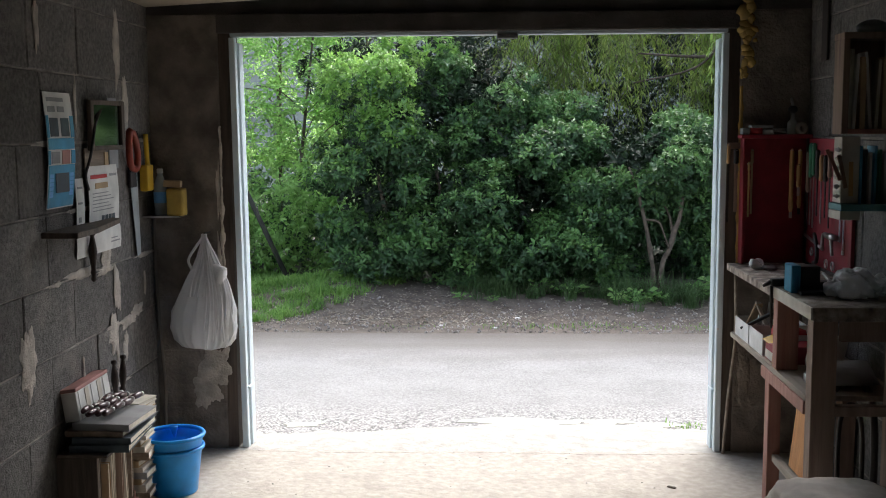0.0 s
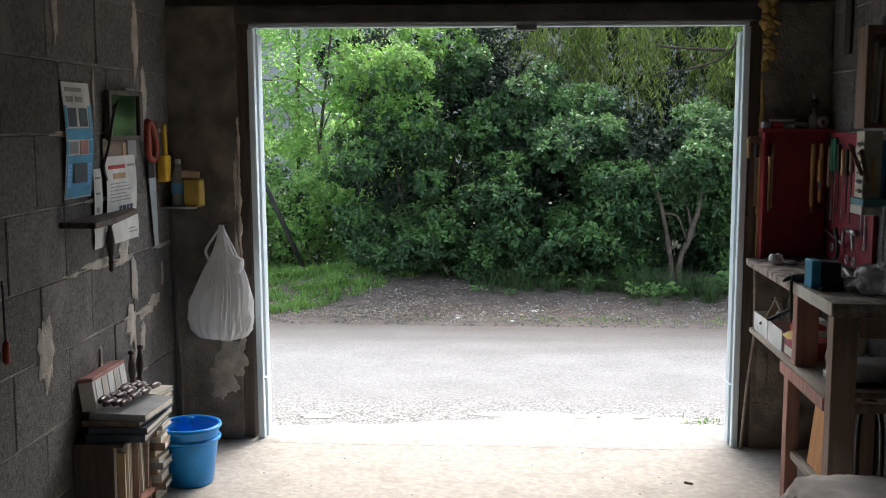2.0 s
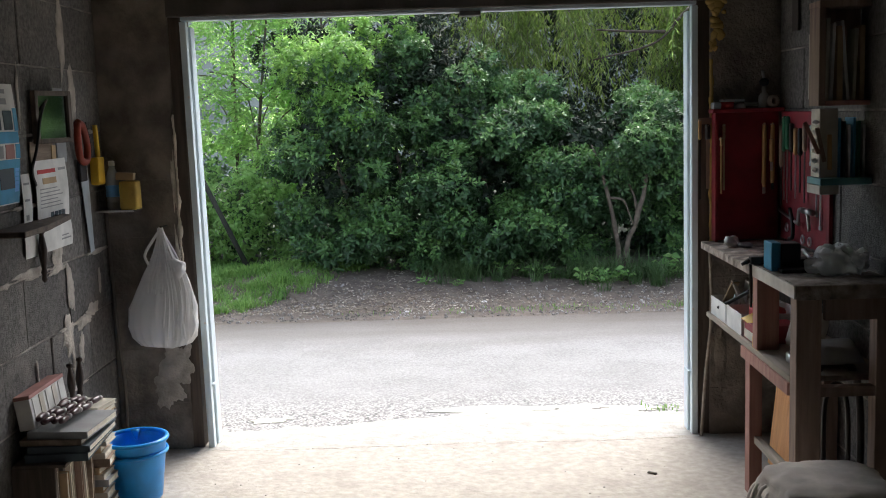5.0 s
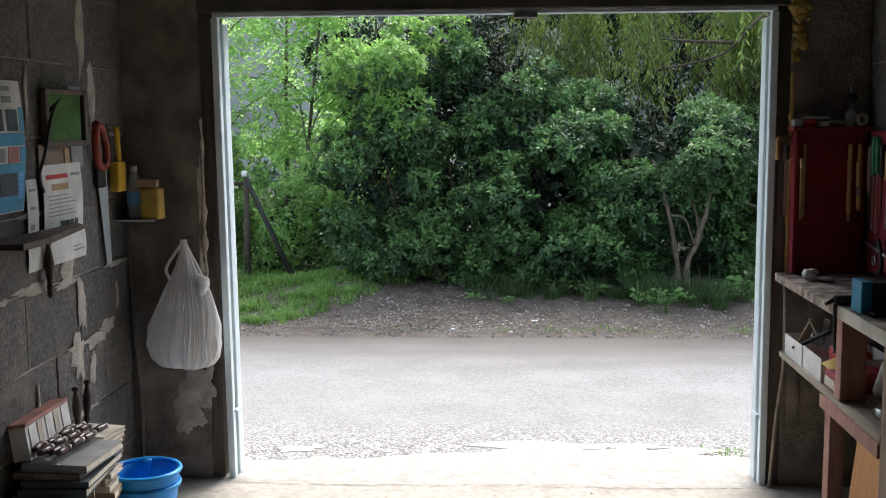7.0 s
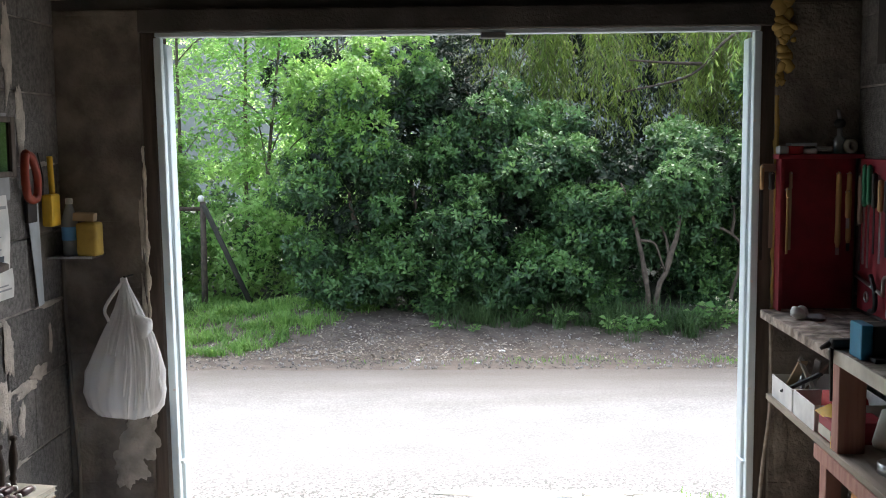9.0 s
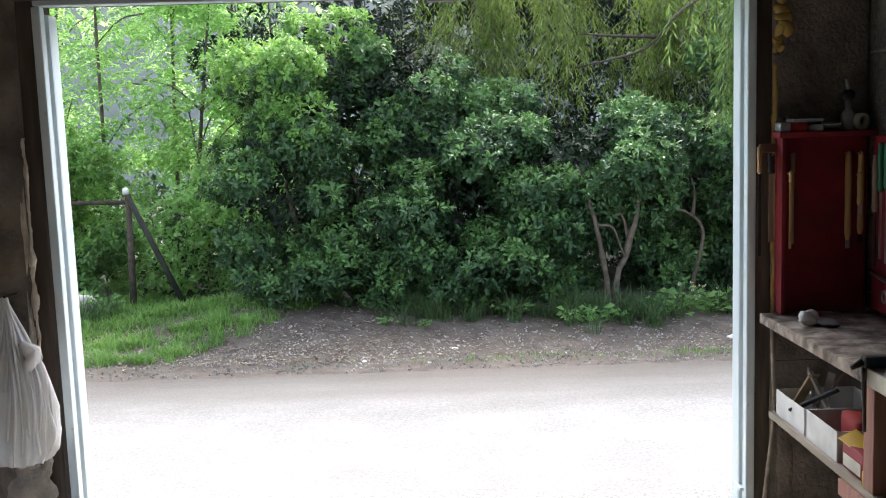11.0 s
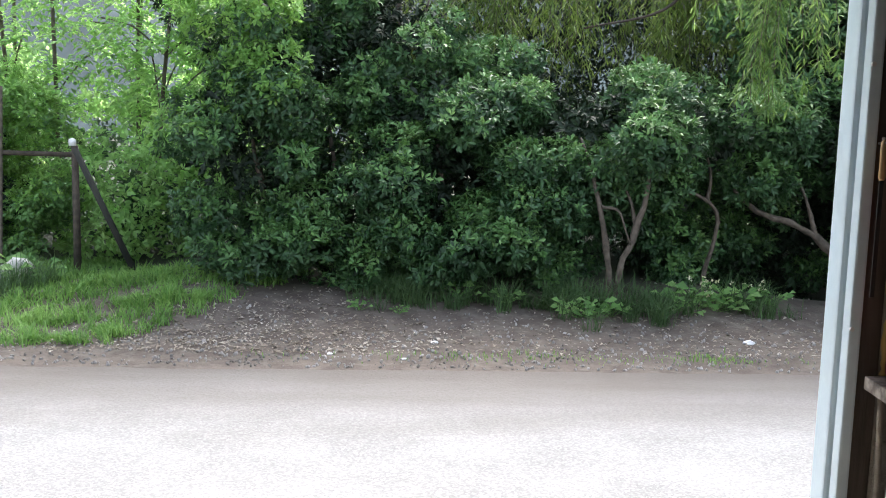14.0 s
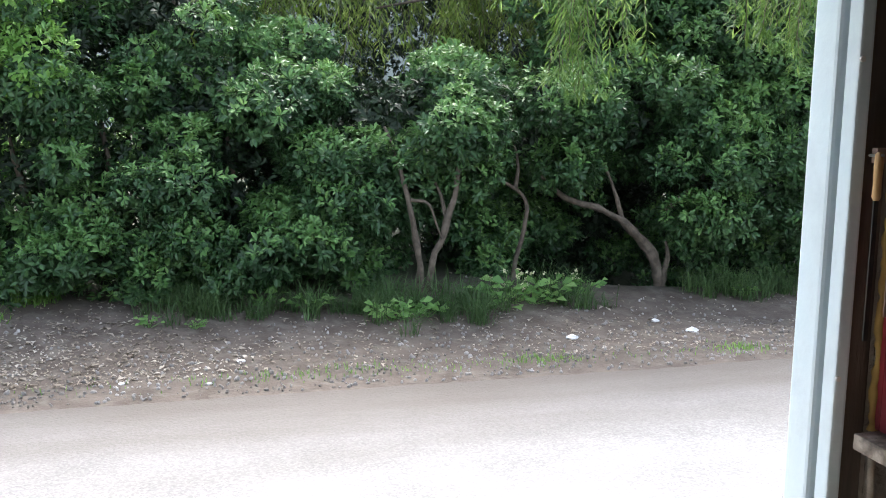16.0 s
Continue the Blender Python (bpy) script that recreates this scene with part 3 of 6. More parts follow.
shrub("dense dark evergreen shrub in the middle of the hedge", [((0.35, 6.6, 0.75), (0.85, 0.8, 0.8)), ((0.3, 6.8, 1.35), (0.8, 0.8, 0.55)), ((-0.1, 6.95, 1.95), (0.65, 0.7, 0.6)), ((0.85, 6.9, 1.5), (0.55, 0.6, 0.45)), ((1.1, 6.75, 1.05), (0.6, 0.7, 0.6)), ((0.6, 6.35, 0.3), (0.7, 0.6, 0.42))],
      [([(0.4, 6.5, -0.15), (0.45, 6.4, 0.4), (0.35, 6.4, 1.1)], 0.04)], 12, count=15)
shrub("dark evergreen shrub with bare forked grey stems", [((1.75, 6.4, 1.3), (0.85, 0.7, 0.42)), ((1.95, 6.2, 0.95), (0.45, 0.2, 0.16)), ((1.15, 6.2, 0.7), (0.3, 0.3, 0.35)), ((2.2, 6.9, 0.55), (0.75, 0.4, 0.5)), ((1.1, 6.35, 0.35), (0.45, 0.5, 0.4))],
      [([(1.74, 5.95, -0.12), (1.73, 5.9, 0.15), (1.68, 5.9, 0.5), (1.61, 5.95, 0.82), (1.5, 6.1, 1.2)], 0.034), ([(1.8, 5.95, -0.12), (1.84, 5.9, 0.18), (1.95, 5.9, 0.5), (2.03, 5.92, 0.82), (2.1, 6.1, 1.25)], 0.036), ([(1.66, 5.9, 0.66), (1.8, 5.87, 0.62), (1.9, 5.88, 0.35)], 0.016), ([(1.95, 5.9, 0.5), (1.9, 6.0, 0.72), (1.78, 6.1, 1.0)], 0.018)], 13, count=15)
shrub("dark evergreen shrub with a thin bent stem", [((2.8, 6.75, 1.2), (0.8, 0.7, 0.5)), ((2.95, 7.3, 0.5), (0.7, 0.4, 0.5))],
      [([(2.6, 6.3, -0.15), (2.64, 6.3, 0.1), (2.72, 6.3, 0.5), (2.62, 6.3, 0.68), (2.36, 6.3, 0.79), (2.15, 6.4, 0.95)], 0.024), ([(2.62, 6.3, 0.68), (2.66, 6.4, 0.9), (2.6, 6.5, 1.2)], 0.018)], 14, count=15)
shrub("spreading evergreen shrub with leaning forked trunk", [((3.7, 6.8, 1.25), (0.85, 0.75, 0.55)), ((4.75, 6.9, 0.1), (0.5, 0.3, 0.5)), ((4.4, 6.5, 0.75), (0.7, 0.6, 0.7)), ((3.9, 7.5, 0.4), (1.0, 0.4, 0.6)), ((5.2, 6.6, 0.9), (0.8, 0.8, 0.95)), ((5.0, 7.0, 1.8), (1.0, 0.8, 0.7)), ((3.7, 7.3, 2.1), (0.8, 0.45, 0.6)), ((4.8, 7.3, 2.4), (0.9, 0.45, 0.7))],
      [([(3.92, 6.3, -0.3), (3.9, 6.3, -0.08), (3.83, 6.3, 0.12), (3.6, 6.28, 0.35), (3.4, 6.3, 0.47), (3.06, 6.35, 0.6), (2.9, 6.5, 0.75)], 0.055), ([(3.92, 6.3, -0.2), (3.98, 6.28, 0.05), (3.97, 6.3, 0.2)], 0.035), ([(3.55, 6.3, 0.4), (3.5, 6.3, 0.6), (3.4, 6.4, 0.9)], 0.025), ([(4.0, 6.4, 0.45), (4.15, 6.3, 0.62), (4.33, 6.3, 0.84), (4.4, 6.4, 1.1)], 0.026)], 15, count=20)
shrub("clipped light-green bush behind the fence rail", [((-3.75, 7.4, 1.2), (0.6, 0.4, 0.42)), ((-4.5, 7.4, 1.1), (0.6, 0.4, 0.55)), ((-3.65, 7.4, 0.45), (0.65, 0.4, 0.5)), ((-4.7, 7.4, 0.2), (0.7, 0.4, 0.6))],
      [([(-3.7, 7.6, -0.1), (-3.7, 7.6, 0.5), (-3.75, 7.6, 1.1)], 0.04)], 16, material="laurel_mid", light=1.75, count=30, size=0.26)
# its dark leaf colour paints shade into the gaps behind the hedge
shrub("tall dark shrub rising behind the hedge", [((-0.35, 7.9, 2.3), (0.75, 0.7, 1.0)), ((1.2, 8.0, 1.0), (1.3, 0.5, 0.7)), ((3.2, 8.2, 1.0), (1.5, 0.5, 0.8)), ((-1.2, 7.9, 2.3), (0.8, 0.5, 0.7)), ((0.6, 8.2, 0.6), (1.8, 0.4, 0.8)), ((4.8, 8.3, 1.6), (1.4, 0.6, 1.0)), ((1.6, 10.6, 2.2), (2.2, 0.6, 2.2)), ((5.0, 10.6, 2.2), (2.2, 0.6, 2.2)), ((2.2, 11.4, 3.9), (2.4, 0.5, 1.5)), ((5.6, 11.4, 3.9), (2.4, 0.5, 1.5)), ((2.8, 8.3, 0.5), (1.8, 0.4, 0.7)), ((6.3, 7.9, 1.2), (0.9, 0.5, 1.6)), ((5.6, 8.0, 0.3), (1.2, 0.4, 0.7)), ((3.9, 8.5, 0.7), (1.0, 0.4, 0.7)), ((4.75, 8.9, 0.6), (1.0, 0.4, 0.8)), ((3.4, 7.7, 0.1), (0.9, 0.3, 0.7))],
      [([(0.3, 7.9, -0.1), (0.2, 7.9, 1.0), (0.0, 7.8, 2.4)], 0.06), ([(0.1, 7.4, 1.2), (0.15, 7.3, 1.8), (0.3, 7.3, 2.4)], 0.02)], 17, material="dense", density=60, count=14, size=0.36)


shrub("low dark leafy growth behind the bare stems", [((1.45, 6.6, 0.2), (0.4, 0.25, 0.4)), ((2.3, 6.75, 0.2), (0.5, 0.3, 0.45)), ((4.45, 6.8, 0.1), (0.5, 0.3, 0.5)), ((1.85, 6.45, 0.55), (0.2, 0.15, 0.25)), ((4.95, 6.6, 0.0), (0.5, 0.25, 0.4)), ((5.6, 6.5, 0.05), (0.5, 0.3, 0.45))], [([(2.3, 6.75, -0.1), (2.32, 6.7, 0.15), (2.25, 6.7, 0.4)], 0.02)], 18, count=20, size=0.2)


def light_tree(label, x, y, tall, seed, leaves=210):
    """A slender young tree with fronds of paired leaflets."""
    rng = np.random.default_rng(seed)
    t = thing("young_tree", label, "tree", "slender light-green trees", at=(0, 0, 0))
    lean = rng.normal(0, 0.15, 2)
    line = smooth_line([(x, y, -0.15), (x + lean[0] * 0.4, y + lean[1] * 0.3, tall * 0.35), (x + lean[0], y + lean[1], tall * 0.7), (x + lean[0] * 1.6, y + lean[1], tall)], 6)
    part("trunk", tube(line, [0.03 * (1 - 0.75 * k / len(line)) for k in range(len(line))], 8), "bark", t, smooth=True)
    fronds = []
    for k in range(7):
        f = line[int(len(line) * rng.uniform(0.22, 0.92))]
        a = rng.uniform(0, 2 * math.pi)
        end = f + Vector((math.cos(a) * 0.7, math.sin(a) * 0.5, rng.uniform(0.3, 0.8)))
        part("limb", tube(smooth_line([f, f.lerp(end, 0.5) + Vector((0, 0, 0.1)), end], 3), 0.009, 6), "bark", t, smooth=True)
        fronds += [f.lerp(end, q) for q in rng.uniform(0.3, 1.05, 8)]
    fronds += [line[int(len(line) * q)] for q in rng.uniform(0.3, 0.99, 26)]
    P, D, U, L, W = [], [], [], [], []
    for _ in range(leaves):
        c = np.array(fronds[rng.integers(len(fronds))]) + rng.normal(0, 0.18, 3)
        d = unit(np.array([*rng.normal(0, 1, 2), rng.uniform(-0.9, 0.3)]))
        side = unit(np.cross(d, [0, 0, 1]))
        n = 5
        length = rng.uniform(0.22, 0.36)
        for i in range(n):
            q = (i + 1) / n
            for s in (-1, 1):
                P.append(c + d * length * q - np.array([0, 0, 0.09 * q * q]))
                D.append(unit(side * s + d * 0.55 - np.array([0, 0, 0.25])))
                U.append([rng.normal(0, 0.2), rng.normal(0, 0.2), 1])
                L.append(0.12 * rng.uniform(0.75, 1.15))
                W.append(0.05)
    foliage("crown", t, "ash", [(np.array(P), np.array(D), np.array(U), np.array(L), np.array(W))])
    return t


rng = np.random.default_rng(5)
for k, (x, y, h) in enumerate([(-4.9, 8.8, 4.2), (-4.1, 9.2, 4.4), (-3.5, 8.7, 4.0), (-2.9, 9.6, 4.6), (-2.5, 8.6, 3.4), (-2.0, 9.4, 4.2), (-1.5, 8.8, 3.6), (-5.6, 9.6, 4.4), (-4.5, 10.4, 5.0), (-3.2, 10.8, 5.0), (-6.4, 9.0, 4.0), (-2.2, 11.2, 5.0)]):
    light_tree("slender young tree with fresh light-green paired leaflets", x, y, h, 40 + k)


def undergrowth(x, y, w, h, seed):
    """Leafy scrub that fills the ground behind the fence."""
    rng = np.random.default_rng(seed)
    u = thing("undergrowth", "light green leafy scrub behind the fence", "scrub", "scrub behind the fence")
    P, N = clump_points(rng, lumps(rng, (x, y, h * 0.4), (w, 0.5, h * 0.6), 9, 0.28), 60)
    foliage("leaves", u, "ash", [rosettes(rng, P, N, 7, 0.085, 0.3, 0.42)])
    P, N = clump_points(rng, [((x, y + 0.2, h * 0.3), (w, 0.35, h * 0.5))], 45, (0.5, 1.0), False)
    foliage("inner_foliage", u, "laurel", [rosettes(rng, P, N, 7, 0.1)])


for k, (x, y, w, h) in enumerate([(-2.3, 7.9, 0.7, 1.0), (-3.0, 8.3, 0.8, 0.9), (-4.2, 8.4, 0.9, 1.3), (-5.4, 8.2, 0.9, 1.4), (-1.7, 8.3, 0.7, 1.4), (-6.6, 8.4, 1.0, 1.6), (-3.4, 9.8, 1.2, 1.6), (-5.4, 10.2, 1.2, 1.8), (-1.6, 10.0, 1.2, 1.8)]):
    undergrowth(x, y, w, h, 300 + k)


def willow_tree():
    rng = np.random.default_rng(77)
    t = thing("willow_tree", "weeping willow with yellow-green hanging shoots over the hedge", "tree")
    part("trunk", tube(smooth_line([(4.4, 9.4, -0.2), (4.3, 9.3, 1.6), (3.9, 9.0, 3.2), (3.4, 8.8, 4.6)], 6), [0.2 - 0.004 * k for k in range(19)], 12), "bark_dark", t, smooth=True)
    limbs = [[(3.9, 9.0, 3.2), (2.85, 7.5, 2.7), (2.43, 7.45, 2.3), (1.7, 7.4, 2.12)], [(2.55, 7.5, 2.42), (2.2, 7.45, 2.43), (1.75, 7.4, 2.46)], [(3.9, 9.0, 3.2), (3.2, 6.8, 3.4), (3.0, 5.8, 3.3)], [(4.3, 9.2, 2.8), (4.6, 7.0, 3.3), (4.4, 5.7, 3.2)], [(3.6, 8.9, 3.8), (1.5, 8.6, 3.7), (0.3, 8.4, 3.4)], [(0.9, 8.5, 3.6), (0.75, 8.3, 2.9), (0.6, 8.2, 2.4)], [(3.9, 9.0, 3.4), (5.4, 7.6, 3.5), (5.8, 6.4, 3.3)]]
    for line in limbs:
        pts = smooth_line(line, 6)
        part("limb", tube(pts, [0.022 * (1 - 0.6 * k / len(pts)) for k in range(len(pts))], 7), "bark_dark", t, smooth=True)
    strands = []
    for _ in range(100):  # the curtain behind the hedge, in bunches
        bx, by, bz, bl = rng.uniform(0.0, 6.4), rng.uniform(7.4, 9.6), rng.uniform(2.6, 4.3), rng.uniform(0.8, 1.9)
        for _ in range(6):
            strands.append((bx + rng.normal(0, 0.13), by + rng.normal(0, 0.13), bz + rng.normal(0, 0.12), bl * rng.uniform(0.6, 1.1)))
    for cx, spread, low, count in ((2.74, 0.08, 1.4, 14), (2.42, 0.1, 1.95, 5), (3.13, 0.04, 1.55, 5), (3.4, 0.1, 2.2, 3), (3.8, 0.15, 2.05, 4), (4.2, 0.14, 1.75, 9), (4.5, 0.14, 1.65, 12), (4.9, 0.3, 1.8, 12), (5.5, 0.3, 1.7, 10)):
        for _ in range(count):
            top = rng.uniform(3.0, 3.5)
            strands.append((cx + rng.normal(0, spread), 5.55 + rng.normal(0, 0.15), top, top - low - abs(rng.normal(0, 0.22))))
    far_set, near_set = ([], [], [], [], []), ([], [], [], [], [])
    twigs = bmesh.new()
    for x, y, z, length in strands:
        P, D, U, L, W = near_set if y < 6.3 else far_set
        sx, sy = rng.normal(0, 0.07 if y < 6.3 else 0.3, 2)
        n = int(length / 0.035)
        line = []
        for i in range(n):
            q = i / n
            p = np.array([x + sx * q + 0.05 * math.sin(5 * q + x * 7), y + sy * q, z - length * q])
            if i % 6 == 0:
                line.append(p)
            for _ in range(2 if q < 0.95 else 3):
                a = rng.uniform(0, 2 * math.pi)
                P.append(p)
                D.append((math.cos(a) * 0.75, math.sin(a) * 0.75, -rng.uniform(0.3, 1.0)))
                U.append((math.cos(a), math.sin(a), 0.6))
                L.append(rng.uniform(0.08, 0.14))
                W.append(rng.uniform(0.013, 0.021))
        if len(line) > 2:
            tube(line, 0.0025, 3, twigs)
    tagged(part("shoot_mass", twigs, "bark", t, "thin hanging shoots"), kind="stuff")
    foliage("crown", t, "willow", [tuple(np.array(a, float) for a in far_set)])
    foliage("near_crown", t, "willow_light", [tuple(np.array(a, float) for a in near_set)], "bright hanging shoots")


willow_tree()


def blades(name, spots, tall, material, label, category, rng, width=0.007, bend=0.5):
    """Grass as one sheet of many curved blades."""
    n = len(spots)
    h = tall * rng.uniform(0.5, 1.15, n) * np.array([1 + 0.9 * noise.noise(Vector((p[0] * 5, p[1] * 5, 2))) for p in spots])
    spots = np.array(spots)
    a = rng.uniform(0, 2 * math.pi, n)
    b = np.stack([np.cos(a), np.sin(a), 0 * a], 1)
    s = np.stack([-np.sin(a), np.cos(a), 0 * a], 1)
    lean = bend * rng.uniform(0.2, 1.2, n)
    verts = []
    for q, w in ((0.0, 1.0), (0.4, 0.9), (0.75, 0.6)):
        c = spots + b * (lean * h * q * q)[:, None] + np.array([0, 0, 1]) * (h * q * (1 - 0.25 * lean * q))[:, None]
        verts += [c - s * width * w * 0.5, c + s * width * w * 0.5]
    verts.append(spots + b * (lean * h)[:, None] + np.array([0, 0, 1]) * (h * (1 - 0.35 * lean))[:, None])
    V = np.stack(verts, 1).reshape(-1, 3)
    i = np.arange(n)[:, None] * 7
    tri = np.concatenate([i + [0, 1, 3], i + [0, 3, 2], i + [2, 3, 5], i + [2, 5, 4], i + [4, 5, 6]], 1).reshape(-1)
    me = bpy.data.meshes.new(name)
    me.vertices.add(len(V))
    me.vertices.foreach_set("co", V.astype(np.float32).ravel())
    me.loops.add(len(tri))
    me.loops.foreach_set("vertex_index", tri.astype(np.int32))
    me.polygons.add(len(tri) // 3)
    me.polygons.foreach_set("loop_start", np.arange(0, len(tri), 3, dtype=np.int32))
    me.update(calc_edges=True)
    me.materials.append(M[material])
    return tagged(new(name, me), label, category, kind="stuff")


rng = np.random.default_rng(9)
spots = []
while len(spots) < 30000:
    cx, cy = rng.uniform(-6.5, -0.9), rng.uniform(4.7, 7.6)
    edge = 4.62 + 0.25 * noise.noise(Vector((cx * 1.5, 0, 9))) + max(0, cx + 1.95) * 1.5 + max(0, -2.9 - cx) * 0.25
    thick = noise.noise(Vector((cx * 1.6, cy * 1.6, 1)))
    if cy > edge and thick > -0.45 and cy < 6.9 + max(0, -2 - cx):
        for _ in range(int(26 + 40 * max(0, thick))):
            x, y = cx + rng.normal(0, 0.04), cy + rng.normal(0, 0.04)
            spots.append((x, y, height(x, y) - 0.005))
blades("grass_patch", spots, 0.105, "grass", "fresh green grass on the low bank", "grass", rng, 0.009, 1.1)
spots = []
for cx, cy, w in [(0.3, 5.75, 0.3), (0.75, 5.75, 0.28), (1.25, 5.7, 0.16), (1.4, 5.75, 0.12), (1.9, 5.55, 0.2), (2.1, 5.65, 0.15), (0.0, 5.9, 0.25), (2.9, 5.8, 0.2), (4.8, 6.0, 0.3), (4.4, 6.0, 0.2), (5.2, 6.0, 0.3), (-3.0, 6.1, 0.15), (-3.3, 5.9, 0.2)]:
    for _ in range(420):
        if _ % 30 == 0:
            tx, ty = cx + rng.normal(0, w), cy + rng.normal(0, 0.12)
        x, y = tx + rng.normal(0, 0.035), ty + rng.normal(0, 0.03)
        spots.append((x, y, height(x, y) - 0.005))
blades("long_grass", spots, 0.26, "grass_dark", "long grass tufts under the hedge, coloured dark as shade", "grass", rng, 0.006, 1.25)
spots = []
for _ in range(650):
    x = rng.choice([rng.normal(2.2, 0.15), rng.normal(1.0, 0.4), rng.normal(3.6, 0.1), rng.uniform(-1, 4)])
    y = rng.normal(4.45, 0.07)
    spots.append((x, y, height(x, y) - 0.003))
blades("verge_grass", spots, 0.035, "grass", "sparse short grass along the lane edge", "grass", rng)
spots = [(1.12 + rng.normal(0, 0.07), 0.5 + rng.normal(0, 0.06), -0.03) for _ in range(50)]
blades("sill_grass", spots, 0.03, "grass", "small grass tuft at the door jamb", "grass", rng)


def weed(x, y, size, seed, count=26):
    r = np.random.default_rng(seed)
    w = thing("weed", "low broad-leaved light green weed on the bank", "plant", "weeds on the bank", at=(x, y, height(x, y)))
    a = r.uniform(0, 2 * math.pi, count)
    P = np.stack([np.cos(a), np.sin(a), 0 * a], 1) * r.uniform(0, size, (count, 1))
    P[:, 2] = r.uniform(0.02, size * 0.8, count)
    D = np.stack([np.cos(a), np.sin(a), r.uniform(-0.1, 0.6, count)], 1)
    U = np.stack([r.normal(0, 0.3, count), r.normal(0, 0.3, count) - 0.5, np.ones(count)], 1)
    L = size * r.uniform(0.35, 0.65, count)
    ob = foliage("leaves", w, "weed", [(P, D, U, L, L * 0.65)])
    bm = bmesh.new()
    for p in P[:10]:
        rod((0, 0, -0.01), tuple(p), 0.002, sides=4, bm=bm)
    part("stalks", bm, "weed", w)


for k, (x, y, s) in enumerate([(1.42, 5.45, 0.15), (1.58, 5.45, 0.17), (1.7, 5.5, 0.14), (2.22, 5.65, 0.2), (2.4, 5.7, 0.21), (2.55, 5.65, 0.18), (2.7, 5.75, 0.17), (-0.25, 5.55, 0.08), (0.05, 5.5, 0.07), (0.9, 5.75, 0.14), (0.55, 5.85, 0.15), (-2.9, 6.2, 0.2), (-3.2, 6.4, 0.22), (-3.7, 6.3, 0.2), (-4.2, 6.4, 0.2), (4.5, 5.9, 0.1), (3.1, 5.9, 0.14)]):
    weed(x, y, s, 200 + k)

M["blossom"] = leaf("pale_blossom", (0.5, 0.5, 0.3), (0.7, 0.68, 0.45), (0.82, 0.8, 0.62), 0.7, 0.3)
fr = np.random.default_rng(33)
for fx, fy, fn in ((2.45, 5.75, 20), (2.95, 5.95, 9)):
    plant = thing("flowering_weed", "pale cream flowering weed at the foot of the hedge", "plant", "flowering weeds", at=(fx, fy, height(fx, fy)))
    tip = np.stack([fr.normal(0, 0.13, fn), fr.normal(0, 0.05, fn), fr.uniform(0.1, 0.26, fn)], 1)
    stalks = bmesh.new()
    for p in tip:
        rod((p[0] * 0.4, p[1] * 0.4, -0.01), tuple(p), 0.0018, sides=4, bm=stalks)
    part("stalks", stalks, "weed", plant)
    P = np.repeat(tip, 5, 0)
    D = fr.normal(0, 1, P.shape)
    foliage("blossom", plant, "blossom", [(P, D, fr.normal(0, 1, P.shape), np.full(len(P), 0.022), np.full(len(P), 0.014))], "small cream petals")

# pebbles and dead leaves on the earth bank
rng = np.random.default_rng(21)
bm = bmesh.new()
for _ in range(2300):
    x, y = rng.uniform(-4.5, 5.5), 4.15 + abs(rng.normal(0, 0.7))
    r = rng.uniform(0.006, 0.02)
    bmesh.ops.create_icosphere(bm, subdivisions=1, radius=r, matrix=Matrix.Translation((x, y, height(x, y) + r * 0.25)) @ Euler(rng.uniform(0, 6, 3)).to_matrix().to_4x4() @ Matrix.Diagonal((1, rng.uniform(0.5, 1), rng.uniform(0.35, 0.7), 1)))
solid("pebbles", bm, "pebble", "loose pale pebbles on bare earth", "pebbles", kind="stuff")
n = 4600
X = np.where(rng.random(n) < 0.4, rng.normal(-0.9, 0.7, n), rng.uniform(-4, 5.5, n))
Y = 4.5 + np.abs(rng.normal(0, 0.75, n))
Z = np.array([height(x, y) for x, y in zip(X, Y)]) + 0.008
a = rng.uniform(0, 6.28, n)
me = leaf_mesh("dead_leaves", np.stack([X, Y, Z], 1), np.stack([np.cos(a), np.sin(a), rng.normal(0, 0.15, n)], 1), np.stack([rng.normal(0, 0.25, n), rng.normal(0, 0.25, n), np.ones(n)], 1), 0.014 + 0.06 * rng.random(n) ** 3, 0.009 + 0.022 * rng.random(n) ** 2, "litter")
tagged(new("dead_leaves", me), "fallen dry leaves scattered on the earth bank", "leaves", kind="stuff")
for x, y, r in ((0.31, 4.75, 0.03), (2.58, 4.9, 0.045), (3.55, 5.0, 0.05), (3.4, 5.3, 0.035), (0.1, 4.4, 0.02), (-0.4, 4.5, 0.022)):
    bm = bmesh.new()
    bmesh.ops.create_icosphere(bm, subdivisions=2, radius=r, matrix=Matrix.Diagonal((1, 0.7, 0.4, 1)))
    for v in bm.verts:
        v.co += noise.noise_vector(v.co * 40) * r * 0.25
    solid("stone", bm, "white_cap", "small white stone on the earth bank", "stone", "white stones", at=(x, y, height(x, y) + r * 0.2))
bm = bmesh.new()
bmesh.ops.create_icosphere(bm, subdivisions=3, radius=0.2, matrix=Matrix.Diagonal((0.75, 0.5, 0.7, 1)))
for v in bm.verts:
    v.co += noise.noise_vector(v.co * 6) * 0.08 + noise.noise_vector(v.co * 20) * 0.02
solid("boulder", bm, "cement", "grey weathered stone half buried in grass", "stone", at=(-3.1, 6.25, height(-3.1, 6.25) + 0.04), smooth=True)

